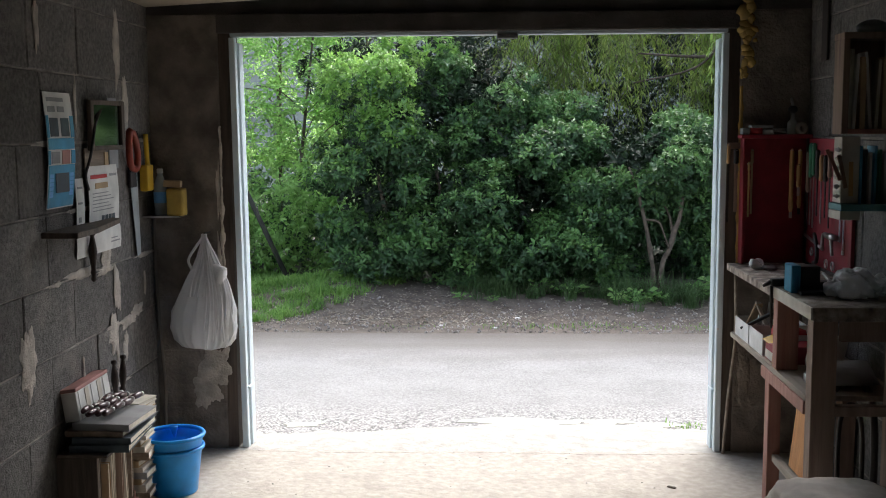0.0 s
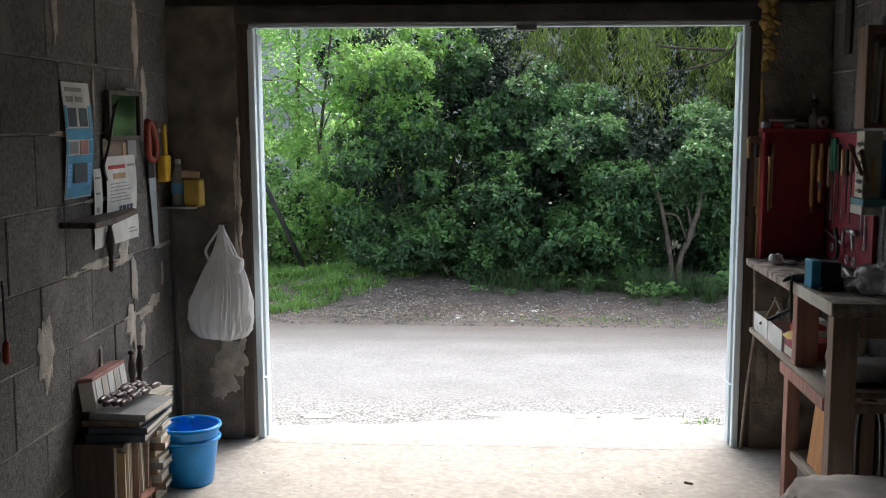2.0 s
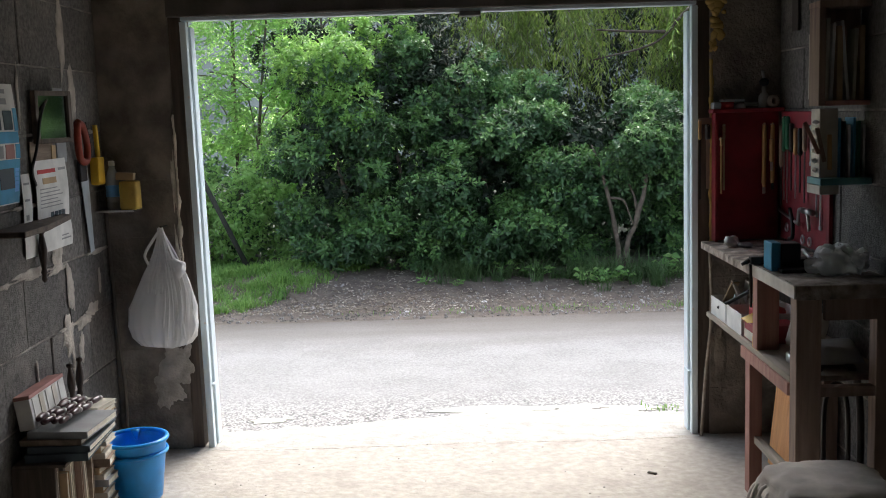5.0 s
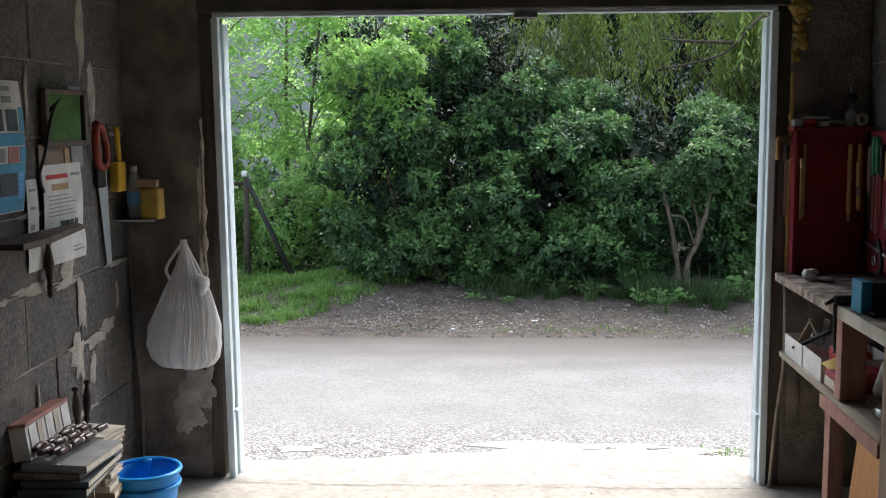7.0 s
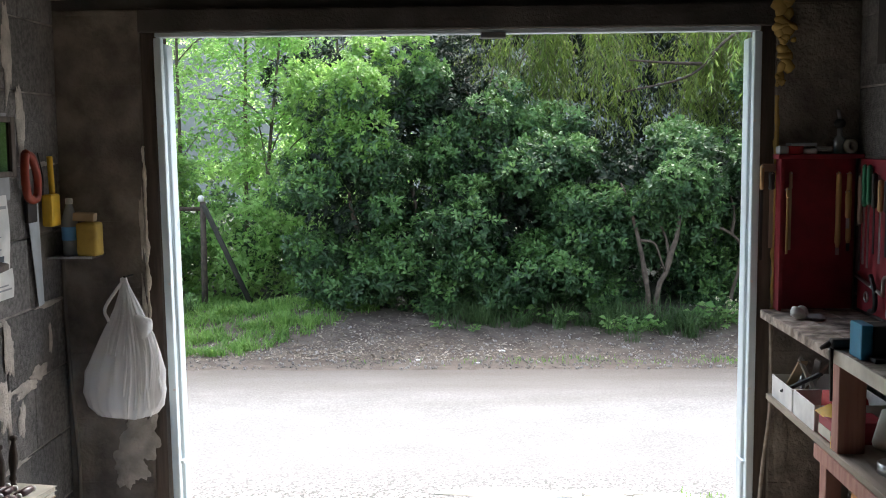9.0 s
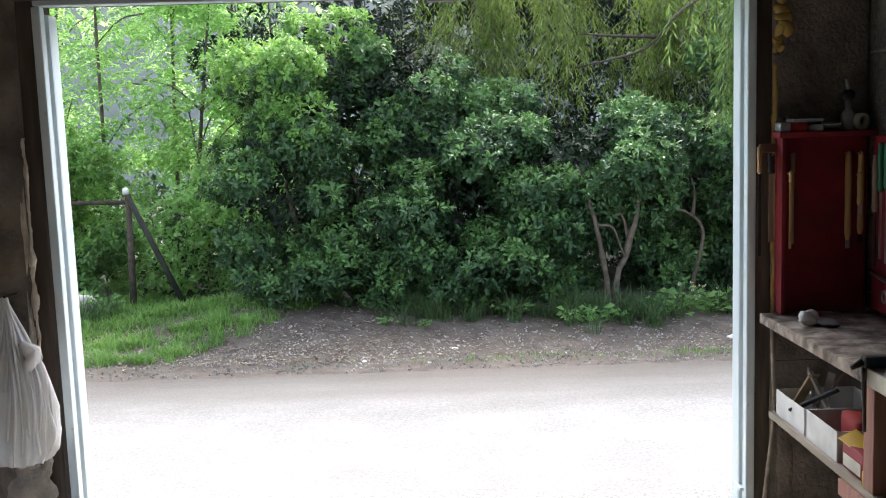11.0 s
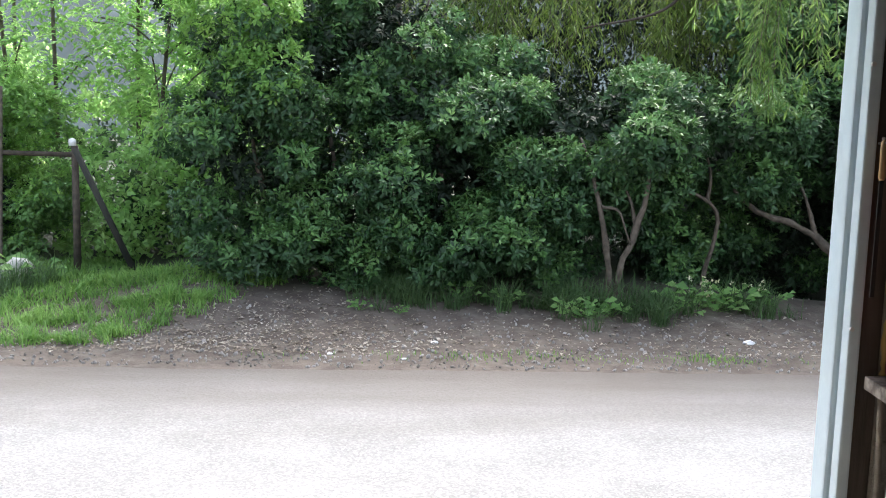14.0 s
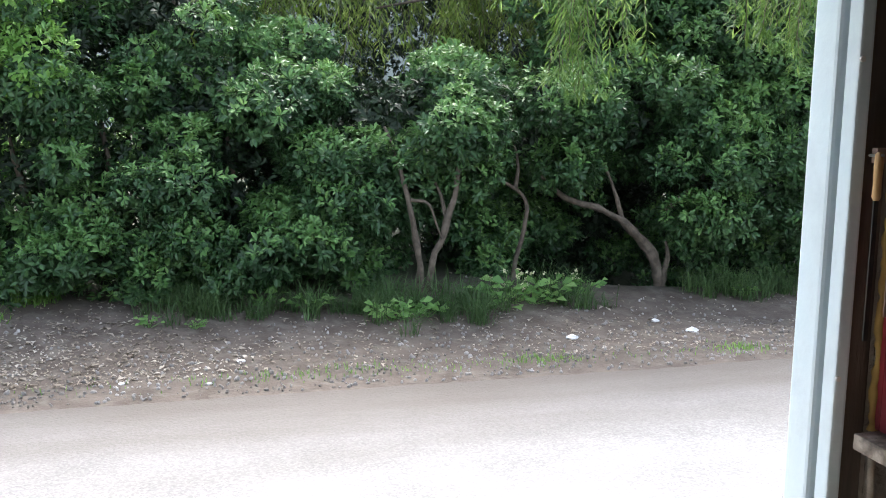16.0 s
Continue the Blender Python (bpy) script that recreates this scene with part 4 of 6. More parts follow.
# fence at the end of the hedge
fence = thing("fence", "old mossy wooden fence post with diagonal brace and rail", "fence")
part("post", rod((-2.79, 6.9, -0.2), (-2.78, 6.9, 1.0), 0.036, 0.03), "bark_dark", fence, smooth=True)
part("brace", rod((-2.77, 6.87, 0.97), (-2.25, 6.87, -0.18), 0.028, 0.03), "post_wood", fence, smooth=True)
part("rail", rod((-2.75, 6.9, 0.92), (-5.4, 7.0, 0.95), 0.022), "bark_dark", fence, smooth=True)
part("cap", lathe([(0.03, 0), (0.034, 0.03), (0.03, 0.055), (0.01, 0.065)], 12, (-2.8, 6.9, 1.0)), "white_cap", fence, "white plastic insulator cap", True)
stake = solid("stake", rod((-3.46, 6.9, -0.15), (-3.39, 6.9, 1.5), 0.014), "bark", "thin weathered stake in front of a bush", "stake")

# small bits of debris on the garage floor
rng = np.random.default_rng(3)
bm = bmesh.new()
for _ in range(110):
    x, y = rng.uniform(-1.1, 1.2), -0.03 - abs(rng.normal(0, 0.8))
    r = 0.0015 + 0.005 * rng.random() ** 3
    bmesh.ops.create_icosphere(bm, subdivisions=1, radius=r, matrix=Matrix.Translation((x, y, r * 0.3)) @ Matrix.Diagonal((1, rng.uniform(0.5, 1.2), 0.5, 1)))
solid("floor_grit", bm, "pebble", "scattered grit and crumbs on the concrete floor", "grit", kind="stuff")
bm = box(-0.02, 0.02, -0.008, 0.008, 0.0, 0.006, 0.002)
solid("wood_chip", tilted(bm, pose(0.88, -0.55, 0.001, 0, 0, -35)), "bark_dark", "dark wood chip lying on the floor", "chip")

# the wooded slope beyond, its haze painted in as blue-grey
bm = bmesh.new()
rows = []
for j, (y, z) in enumerate([(26, -0.3), (30, 2.5), (36, 6), (46, 11), (60, 18)]):
    rows.append([bm.verts.new((x, y + 2 * noise.noise(Vector((x * 0.1, j, 0))), z + 0.8 * noise.noise(Vector((x * 0.2, j * 3, 1))))) for x in steps(-60, 60, 2)])
for a, b in zip(rows, rows[1:]):
    for k in range(len(a) - 1):
        bm.faces.new((a[k], a[k + 1], b[k + 1], b[k]))
solid("backdrop", bm, "hill", "wooded slope beyond the trees, coloured blue-grey for haze", "hillside", kind="structure", smooth=True)


# ---- materials of the things ----
def paint(name, c, rough=0.5, metal=0.0, scale=9.0, bump=0.05, wear=None):
    M[name] = surface(name, tuple(0.78 * v for v in c), tuple(min(0.9, 1.12 * v) for v in c), scale, rough, bump, metal, stain=wear, stain_scale=6.0, stain_amount=0.6)


for name, c, rough, metal, wear in (
        ("red_paint", (0.28, 0.018, 0.032), 0.55, 0, (0.12, 0.01, 0.015)), ("black_iron", (0.025, 0.025, 0.027), 0.5, 0.3, (0.06, 0.04, 0.03)),
        ("steel", (0.5, 0.5, 0.5), 0.35, 1.0, (0.3, 0.25, 0.2)), ("blue_paint", (0.03, 0.24, 0.42), 0.45, 0, None), ("yellow", (0.75, 0.46, 0.03), 0.5, 0, None),
        ("pale_steel", (0.56, 0.62, 0.66), 0.4, 0.2, None), ("label_blue", (0.16, 0.46, 0.92), 0.5, 0, None), ("orange", (0.3, 0.04, 0.015), 0.5, 0, (0.16, 0.03, 0.015)), ("white", (0.74, 0.74, 0.72), 0.6, 0, None), ("off_white", (0.6, 0.57, 0.5), 0.8, 0, (0.45, 0.4, 0.32)),
        ("bucket_blue", (0.012, 0.32, 0.84), 0.35, 0, None), ("sponge", (0.46, 0.32, 0.07), 0.9, 0, (0.2, 0.13, 0.04)), ("paper", (0.72, 0.72, 0.7), 0.85, 0, None),
        ("print_blue", (0.07, 0.33, 0.56), 0.6, 0, (0.2, 0.46, 0.64)), ("print_dark", (0.05, 0.07, 0.09), 0.6, 0, (0.1, 0.16, 0.18)), ("print_grey", (0.32, 0.33, 0.34), 0.8, 0, None),
        ("print_red", (0.5, 0.05, 0.05), 0.7, 0, None), ("card", (0.45, 0.33, 0.2), 0.9, 0, None), ("green", (0.02, 0.2, 0.1), 0.4, 0, None),
        ("grey_plastic", (0.3, 0.32, 0.33), 0.5, 0, None), ("teal", (0.12, 0.3, 0.33), 0.6, 0, (0.3, 0.4, 0.4)), ("pink", (0.4, 0.2, 0.18), 0.7, 0, None),
        ("purple_brown", (0.07, 0.03, 0.035), 0.3, 0, None), ("cloth", (0.68, 0.61, 0.55), 0.95, 0, (0.5, 0.44, 0.39)), ("foam", (0.48, 0.33, 0.1), 0.95, 0, (0.2, 0.12, 0.05)),
        ("cable", (0.16, 0.14, 0.12), 0.6, 0, None), ("magenta", (0.3, 0.02, 0.1), 0.6, 0, None), ("green_card", (0.2, 0.3, 0.22), 0.8, 0, None)):
    paint(name, c, rough, metal, wear=wear)
M["spindle"] = wood("dark_turned_wood", (0.02, 0.013, 0.01), (0.05, 0.03, 0.022), 2, 0.35)
M["plank"] = wood("worn_plank", (0.24, 0.2, 0.16), (0.46, 0.4, 0.33), 1, 0.8, stain=(0.14, 0.11, 0.09))
M["red_wood"] = wood("red_brown_wood", (0.3, 0.13, 0.1), (0.46, 0.24, 0.19), 2, 0.7, stain=(0.16, 0.09, 0.07))
M["bench_wood"] = wood("bench_wood", (0.22, 0.15, 0.12), (0.4, 0.29, 0.23), 2, 0.8, stain=(0.12, 0.085, 0.07))
M["ply"] = wood("orange_plywood", (0.5, 0.22, 0.07), (0.65, 0.32, 0.12), 2, 0.6)
M["handle_wood"] = wood("handle_wood", (0.42, 0.25, 0.1), (0.62, 0.4, 0.18), 2, 0.5)
M["shelf_wood"] = wood("shelf_wood", (0.17, 0.125, 0.09), (0.32, 0.25, 0.19), 1, 0.7)
M["pages"] = surface("book_pages", (0.62, 0.57, 0.47), (0.8, 0.76, 0.67), 60, 0.9, 0.2)
M["mirror"] = surface("mirror_glass", (0.3, 0.31, 0.3), (0.42, 0.43, 0.42), 3, 0.05, 0, 1.0)
mn = M["mirror"].node_tree.nodes["Principled BSDF"]
M["mirror"].node_tree.links.remove(mn.inputs["Roughness"].links[0])
mn.inputs["Roughness"].default_value = 0.07


def clear(name, colour, rough=0.1, mixing=0.6, translucent=False):
    m = bpy.data.materials.new(name)
    m.use_nodes = True
    n, l = m.node_tree.nodes, m.node_tree.links
    b = n["Principled BSDF"]
    b.inputs["Base Color"].default_value = (*colour, 1)
    b.inputs["Roughness"].default_value = rough
    o = n.new("ShaderNodeBsdfTranslucent" if translucent else "ShaderNodeBsdfTransparent")
    o.inputs["Color"].default_value = (*colour, 1)
    ms = n.new("ShaderNodeMixShader")
    ms.inputs[0].default_value = mixing
    l.new(b.outputs[0], ms.inputs[1])
    l.new(o.outputs[0], ms.inputs[2])
    l.new(ms.outputs[0], n["Material Output"].inputs["Surface"])
    M[name] = m


clear("bottle_plastic", (0.86, 0.93, 0.98), 0.08, 0.6)
clear("bag_film", (0.96, 0.96, 0.96), 0.16, 0.42, True)
bn, bl = M["bag_film"].node_tree.nodes, M["bag_film"].node_tree.links
see, blend = bn.new("ShaderNodeBsdfTransparent"), bn.new("ShaderNodeMixShader")
blend.inputs[0].default_value = 0.09
bl.new([x for x in bn if x.type == "MIX_SHADER"][0].outputs[0], blend.inputs[1])
bl.new(see.outputs[0], blend.inputs[2])
bl.new(blend.outputs[0], bn["Material Output"].inputs["Surface"])
clear("bag_fold", (0.96, 0.96, 0.96), 0.25, 0.35, True)

# ---- daubs of mortar and the front corners ----
for k, (y, z, ry, rz) in enumerate([(-0.455, 1.97, 0.035, 0.15), (-0.37, 1.72, 0.04, 0.13), (-1.49, 0.77, 0.06, 0.12), (-0.56, 0.89, 0.045, 0.1), (-0.42, 0.73, 0.1, 0.03), (-0.62, 0.7, 0.06, 0.08), (-0.3, 0.76, 0.07, 0.03), (-0.68, 1.06, 0.06, 0.07), (-0.95, 1.02, 0.16, 0.02), (-0.48, 0.62, 0.03, 0.07), (-1.3, 2.0, 0.02, 0.1), (-0.7, 1.0, 0.1, 0.018)]):
    part("mortar_daub", blob_patch(y, z, ry, rz, 0.004, k + 1, "x", -WALL_X + 0.0035), "smear", wall_left, smooth=True)
jr = np.random.default_rng(61)
for k in range(16):
    y, course = jr.uniform(-1.25, -0.15), int(jr.integers(-2, 3))
    wide = bool(k % 3)
    part("mortar_daub", blob_patch(y, 1.011 + course * COURSE + (0 if wide else COURSE / 2), jr.uniform(0.07, 0.17) if wide else jr.uniform(0.008, 0.016), jr.uniform(0.006, 0.013) if wide else jr.uniform(0.06, 0.12), 0.003, 70 + k, "x", -WALL_X + 0.0035), "smear", wall_left, smooth=True)
for k, (x, z, rx, rz, side) in enumerate([(-1.31, 0.42, 0.08, 0.12, 0), (-1.36, 0.3, 0.07, 0.1, 0), (-1.274, 1.3, 0.01, 0.14, 2), (-1.276, 0.9, 0.012, 0.18, 2), (1.31, 0.4, 0.03, 0.16, 1), (1.4, 0.2, 0.08, 0.08, 1)]):
    part("mortar_daub", blob_patch(x, z, rx, rz, 0.006, k + 31, "y", -0.0095), ("smear", "render", "cream_mortar")[side], pier_right if side == 1 else pier_left, smooth=True)
bm = bmesh.new()
frng = np.random.default_rng(8)
for k in range(46):
    z = 2.24 - 0.42 * frng.random() ** 1.3
    r = frng.uniform(0.01, 0.03) * (1.0 if z > 1.86 else 0.6)
    bmesh.ops.create_icosphere(bm, subdivisions=2, radius=r, matrix=Matrix.Translation((1.285 + frng.normal(0, 0.014), -0.014, z)) @ Matrix.Diagonal((frng.uniform(0.7, 1.3), 0.7, frng.uniform(0.6, 1.5), 1)))
for v in bm.verts:
    v.co += noise.noise_vector(v.co * 30) * 0.012 + noise.noise_vector(v.co * 90) * 0.005
solid("foam_filling", bm, "foam", "yellow-brown expanding foam oozing beside the door post", "foam", smooth=True)
zs = [1.8 - 0.014 * k for k in range(62)]
bm = tube([(1.267 + 0.006 * noise.noise(Vector((z * 14, 1, 8))), -0.008 + 0.004 * noise.noise(Vector((z * 25, 5, 8))), z) for z in zs], [0.008 + 0.008 * abs(noise.noise(Vector((z * 22, 3, 1)))) for z in zs], 9)
for v in bm.verts:
    v.co += noise.noise_vector(v.co * 60) * 0.004
solid("filler_bead", bm, "foam", "rough brown filler down the pier edge", "filler", kind="structure", smooth=True)
zs = [1.62 - 0.014 * k for k in range(78)]
bm = tube([(-1.256 + 0.005 * noise.noise(Vector((z * 11, 1, 4))), -0.014 + 0.005 * noise.noise(Vector((z * 21, 5, 4))), z) for z in zs], [0.004 + 0.013 * abs(noise.noise(Vector((z * 7, 3, 6)))) + 0.006 * abs(noise.noise(Vector((z * 31, 3, 6)))) for z in zs], 10)
for v in bm.verts:
    v.co += noise.noise_vector(v.co * 60) * 0.005
solid("mortar_bead", bm, "cream_mortar", "ragged cream mortar squeezed out along the pier edge", "mortar", kind="structure", smooth=True)
solid("corner_cable", tube(smooth_line([(-1.597, -0.03, 1.18), (-1.592, -0.035, 0.9), (-1.58, -0.03, 0.55), (-1.565, -0.035, 0.3), (-1.57, -0.04, 0.02)], 6), 0.009, 8), "cable", "old cable hanging down the wall corner", "cable", smooth=True)
solid("door_rope", tube(smooth_line([(1.255, -0.03, 0.9), (1.262, -0.035, 0.6), (1.235, -0.03, 0.3), (1.215, -0.03, 0.0)], 6), 0.008, 8), "plank", "thin pale cane leaning by the door post", "cane", smooth=True)


# ---- things on the block wall ----
def hanging_sheet(name, label, category, y0, y1, z0, z1, x, bulge, material, prints, curl=0.0):
    """A sheet of paper on the wall, bulging away from it, with printed areas as thin parts."""
    t = thing(name, label, category)

    def at(u, v, lift=0.0):
        return (x + lift + bulge * math.sin(math.pi * v) + curl * (1 - v) ** 3, y0 + (y1 - y0) * u, z0 + (z1 - z0) * v)

    def area(u0, u1, v0, v1, lift):
        bm = bmesh.new()
        g = [[[bm.verts.new(at(u0 + (u1 - u0) * i / 3, v0 + (v1 - v0) * j / 10, lift - h)) for j in range(11)] for i in range(4)] for h in (0, 0.0012)]
        for i in range(3):
            for j in range(10):
                for s in g:
                    bm.faces.new((s[i][j], s[i + 1][j], s[i + 1][j + 1], s[i][j + 1]))
        for a, b in ((g[0][0], g[1][0]), (g[0][3], g[1][3]), ([r[0] for r in g[0]], [r[0] for r in g[1]]), ([r[10] for r in g[0]], [r[10] for r in g[1]])):
            for k in range(len(a) - 1):
                bm.faces.new((a[k], a[k + 1], b[k + 1], b[k]))
        return bm

    page = part("sheet", area(0, 1, 0, 1, 0), material, t, smooth=False)
    for pname, u0, u1, v0, v1, mat in prints:
        part(pname, area(u0, u1, v0, v1, 0.0018), mat, page)
    return t


prints = [("blue_field", 0.02, 0.98, 0.01, 0.375, "print_blue"), ("white_box", 0.06, 0.2, 0.1, 0.3, "label_blue"), ("white_box", 0.8, 0.94, 0.1, 0.3, "label_blue"), ("photo", 0.12, 0.42, 0.39, 0.49, "print_grey"), ("photo", 0.5, 0.8, 0.38, 0.5, "pink"), ("photo", 0.12, 0.42, 0.62, 0.78, "print_dark"), ("photo", 0.52, 0.82, 0.62, 0.78, "print_dark"), ("photo", 0.1, 0.36, 0.83, 0.88, "print_grey"), ("photo", 0.45, 0.7, 0.83, 0.88, "print_grey"), ("text_bar", 0.1, 0.7, 0.92, 0.955, "print_grey"), ("blue_field", 0.02, 0.98, 0.51, 0.605, "print_blue"), ("blue_edge", 0.0, 0.09, 0.38, 0.5, "print_blue"), ("blue_edge", 0.85, 1.0, 0.38, 0.5, "print_blue"), ("blue_edge", 0.0, 0.09, 0.61, 0.8, "print_blue"), ("blue_edge", 0.87, 1.0, 0.61, 0.8, "print_blue")]
cal = hanging_sheet("calendar", "long blue and white picture calendar curling off the wall", "calendar", -1.275, -1.015, 1.305, 1.75, -1.6, 0.014, "paper", prints, -0.004)
part("photo", box(-1.5885, -1.5865, -1.21, -1.085, 1.365, 1.44), "print_dark", cal)

sheet_prints = [("red_bar", 0.08, 0.62, 0.8, 0.86, "print_red"), ("text_bar", 0.72, 0.95, 0.82, 0.86, "print_grey"), ("text_bar", 0.2, 0.62, 0.64, 0.73, "card")] + [("text_bar", 0.1, 0.62 + 0.25 * ((k * 7) % 3) / 3, 0.56 - 0.055 * k, 0.575 - 0.055 * k, "print_grey") for k in range(6)] + [("digit_bar", 0.4 + 0.12 * k, 0.49 + 0.12 * k, 0.12, 0.2, "print_dark") for k in range(4)]
hanging_sheet("tear_off_calendar", "white printed sheet calendar with a red heading bar", "calendar", -0.895, -0.545, 1.19, 1.455, -1.59, 0.008, "paper", sheet_prints)
hanging_sheet("note", "narrow white note pinned behind the sheet calendar", "paper", -1.01, -0.925, 1.2, 1.41, -1.595, 0.004, "paper", [("text_bar", 0.2, 0.8, 0.8, 0.84, "print_grey"), ("text_bar", 0.2, 0.7, 0.5, 0.54, "print_grey"), ("text_bar", 0.25, 0.55, 0.15, 0.25, "print_grey")])
hanging_sheet("paper_sheet", "white sheet of paper hanging below the wall shelf", "paper", -1.02, -0.51, 1.085, 1.19, -1.595, 0.004, "paper", [("text_bar", 0.75, 0.95, 0.3, 0.36, "print_grey"), ("text_bar", 0.75, 0.9, 0.45, 0.5, "print_grey")])
solid("card_strip", box(-1.6, -1.592, -0.675, -0.63, 1.41, 1.51, 0.001), "card", "tan card strip stuck behind the calendar", "card")
solid("backing_card", box(-1.602, -1.596, -0.89, -0.65, 1.45, 1.53, 0.001), "shelf_wood", "brown card behind the sheet calendar", "card")

mirror = thing("wall_mirror", "small mirror in a dark brown wooden frame", "mirror")
for nm, b in (("frame_side", (-1.6, -1.578, -0.815, -0.79, 1.52, 1.73)), ("frame_side", (-1.6, -1.578, -0.535, -0.505, 1.52, 1.73)), ("frame_rail", (-1.6, -1.578, -0.79, -0.535, 1.52, 1.54)), ("frame_rail", (-1.6, -1.578, -0.79, -0.535, 1.71, 1.73))):
    part(nm, box(*b, 0.004), "timber_dark", mirror)
part("glass", box(-1.596, -1.588, -0.79, -0.535, 1.54, 1.71), "mirror", mirror, "mirror glass")
mirror.matrix_basis = pose(-1.565, -0.715, 0, 0, 0, -6) @ pose(1.59, 0.66, 0)
solid("strap", tube(smooth_line([(-1.575, -0.71, 1.715), (-1.565, -0.83, 1.64), (-1.56, -0.92, 1.5), (-1.58, -0.93, 1.42), (-1.585, -0.89, 1.36)], 6), 0.006, 8), "black_iron", "black strap hanging over the mirror corner", "strap", smooth=True)

solid("grey_board", box(-1.604, -1.598, -0.6, -0.49, 1.435, 1.745, 0.002), "print_grey", "narrow grey board fixed beside the mirror", "board")
saw = thing("hand_saw", "hand saw with an orange-red handle hung on the wall", "saw")
bm = tube(smooth_line([(-1.575, -0.4, 1.6), (-1.57, -0.35, 1.58), (-1.57, -0.31, 1.5), (-1.57, -0.33, 1.43), (-1.575, -0.39, 1.44), (-1.575, -0.41, 1.52), (-1.575, -0.4, 1.6)], 5), 0.016, 8)
part("handle", bm, "orange", saw, smooth=True)
bm = bmesh.new()
f = [bm.verts.new(p) for p in ((-1.592, -0.38, 1.45), (-1.592, -0.27, 1.44), (-1.592, -0.25, 1.02), (-1.592, -0.3, 1.015))]
g = [bm.verts.new((v.co.x + 0.002, v.co.y, v.co.z)) for v in f]
bm.faces.new(f)
bm.faces.new(g)
for k in range(4):
    bm.faces.new((f[k], f[(k + 1) % 4], g[(k + 1) % 4], g[k]))
part("blade", bm, "pale_steel", saw, "pale steel saw blade")
part("blade_guard", box(-1.596, -1.58, -0.385, -0.3, 1.34, 1.44, 0.006), "black_iron", saw, "black blade clamp")

brush = thing("hand_brush", "bright yellow plastic hand brush hung on the wall", "brush")
part("handle", tube(smooth_line([(-1.575, -0.175, 1.585), (-1.57, -0.18, 1.5), (-1.57, -0.175, 1.43)], 4), 0.012, 8), "yellow", brush, smooth=True)
part("head", box(-1.592, -1.55, -0.235, -0.145, 1.315, 1.44, 0.01), "yellow", brush)
part("wire", tube(smooth_line([(-1.595, -0.24, 1.6), (-1.57, -0.26, 1.5), (-1.59, -0.22, 1.42)], 5), 0.003, 6), "black_iron", brush)

driver = thing("screwdriver", "black screwdriver with a red tip band hung on the wall", "screwdriver")
part("handle", lathe([(0.008, 0.0), (0.013, 0.01), (0.012, 0.06), (0.009, 0.075)], 12, (-1.585, -1.83, 0.8)), "orange", driver, "orange-red handle", True)
part("shank", rod((-1.585, -1.83, 0.875), (-1.585, -1.835, 1.08), 0.004, sides=8), "black_iron", driver, smooth=True)
part("hook", rod((-1.61, -1.835, 1.07), (-1.58, -1.835, 1.07), 0.003, sides=6), "steel", driver)

wshelf = thing("wall_shelf", "small dark wooden shelf on a turned bracket", "shelf")
bm = bmesh.new()
q = [(-1.605, -0.6), (-1.54, -0.66), (-1.47, -1.1), (-1.463, -1.333), (-1.605, -1.333)]
lo = [bm.verts.new((x, y, 1.202)) for x, y in q]
hi = [bm.verts.new((x, y, 1.224)) for x, y in q]
bm.faces.new(lo)
bm.faces.new(hi)
for k in range(5):
    bm.faces.new((lo[k], lo[(k + 1) % 5], hi[(k + 1) % 5], hi[k]))
bmesh.ops.bevel(bm, geom=list(bm.edges), offset=0.003, segments=1, affect="EDGES")
part("board", bm, "timber_dark", wshelf)
SP = [(0.004, 0), (0.012, 0.012), (0.009, 0.03), (0.013, 0.04), (0.009, 0.055), (0.016, 0.1), (0.018, 0.13), (0.012, 0.17), (0.008, 0.19), (0.014, 0.2), (0.014, 0.215)]
part("bracket", lathe([(r, z + 0.0) for r, z in SP], 14, (-1.575, -0.9, 0.977)), "spindle", wshelf, "dark turned spindle bracket", True)

cshelf = thing("corner_shelf", "tiny thin corner shelf with a pale edge", "shelf")
part("board", box(-1.603, -1.425, -0.17, -0.014, 1.184, 1.192, 0.002), "black_iron", cshelf)
part("edge", box(-1.603, -1.425, -0.176, -0.171, 1.184, 1.193, 0.001), "steel", cshelf, "pale metal edge")
bottle = thing("water_bottle", "small clear plastic water bottle with a blue label", "bottle", at=(-1.535, -0.1, 1.192))
flask = part("body", lathe([(0.028, 0), (0.032, 0.006), (0.0315, 0.03), (0.029, 0.036), (0.032, 0.042), (0.032, 0.14), (0.03, 0.15), (0.014, 0.195), (0.0125, 0.205)], 20), "bottle_plastic", bottle, smooth=True)
part("label", lathe([(0.0322, 0.06), (0.0328, 0.062), (0.0328, 0.112), (0.0325, 0.114)], 20, ring=True), "label_blue", flask, "blue paper label", True)
part("cap", lathe([(0.014, 0.203), (0.0145, 0.206), (0.0145, 0.224), (0.012, 0.226)], 16), "white", flask, "white screw cap", True)
solid("sponge", box(-1.49, -1.41, -0.165, -0.075, 1.1925, 1.325, 0.012, rough=0.004), "sponge", "worn yellow sponge block on the corner shelf", "sponge", smooth=True)
solid("wood_block", tilted(box(-0.04, 0.04, -0.035, 0.035, -0.016, 0.016, 0.003), pose(-1.468, -0.115, 1.3455, 0, 4, 8)), "card", "small tan wooden block lying on a sponge", "block")


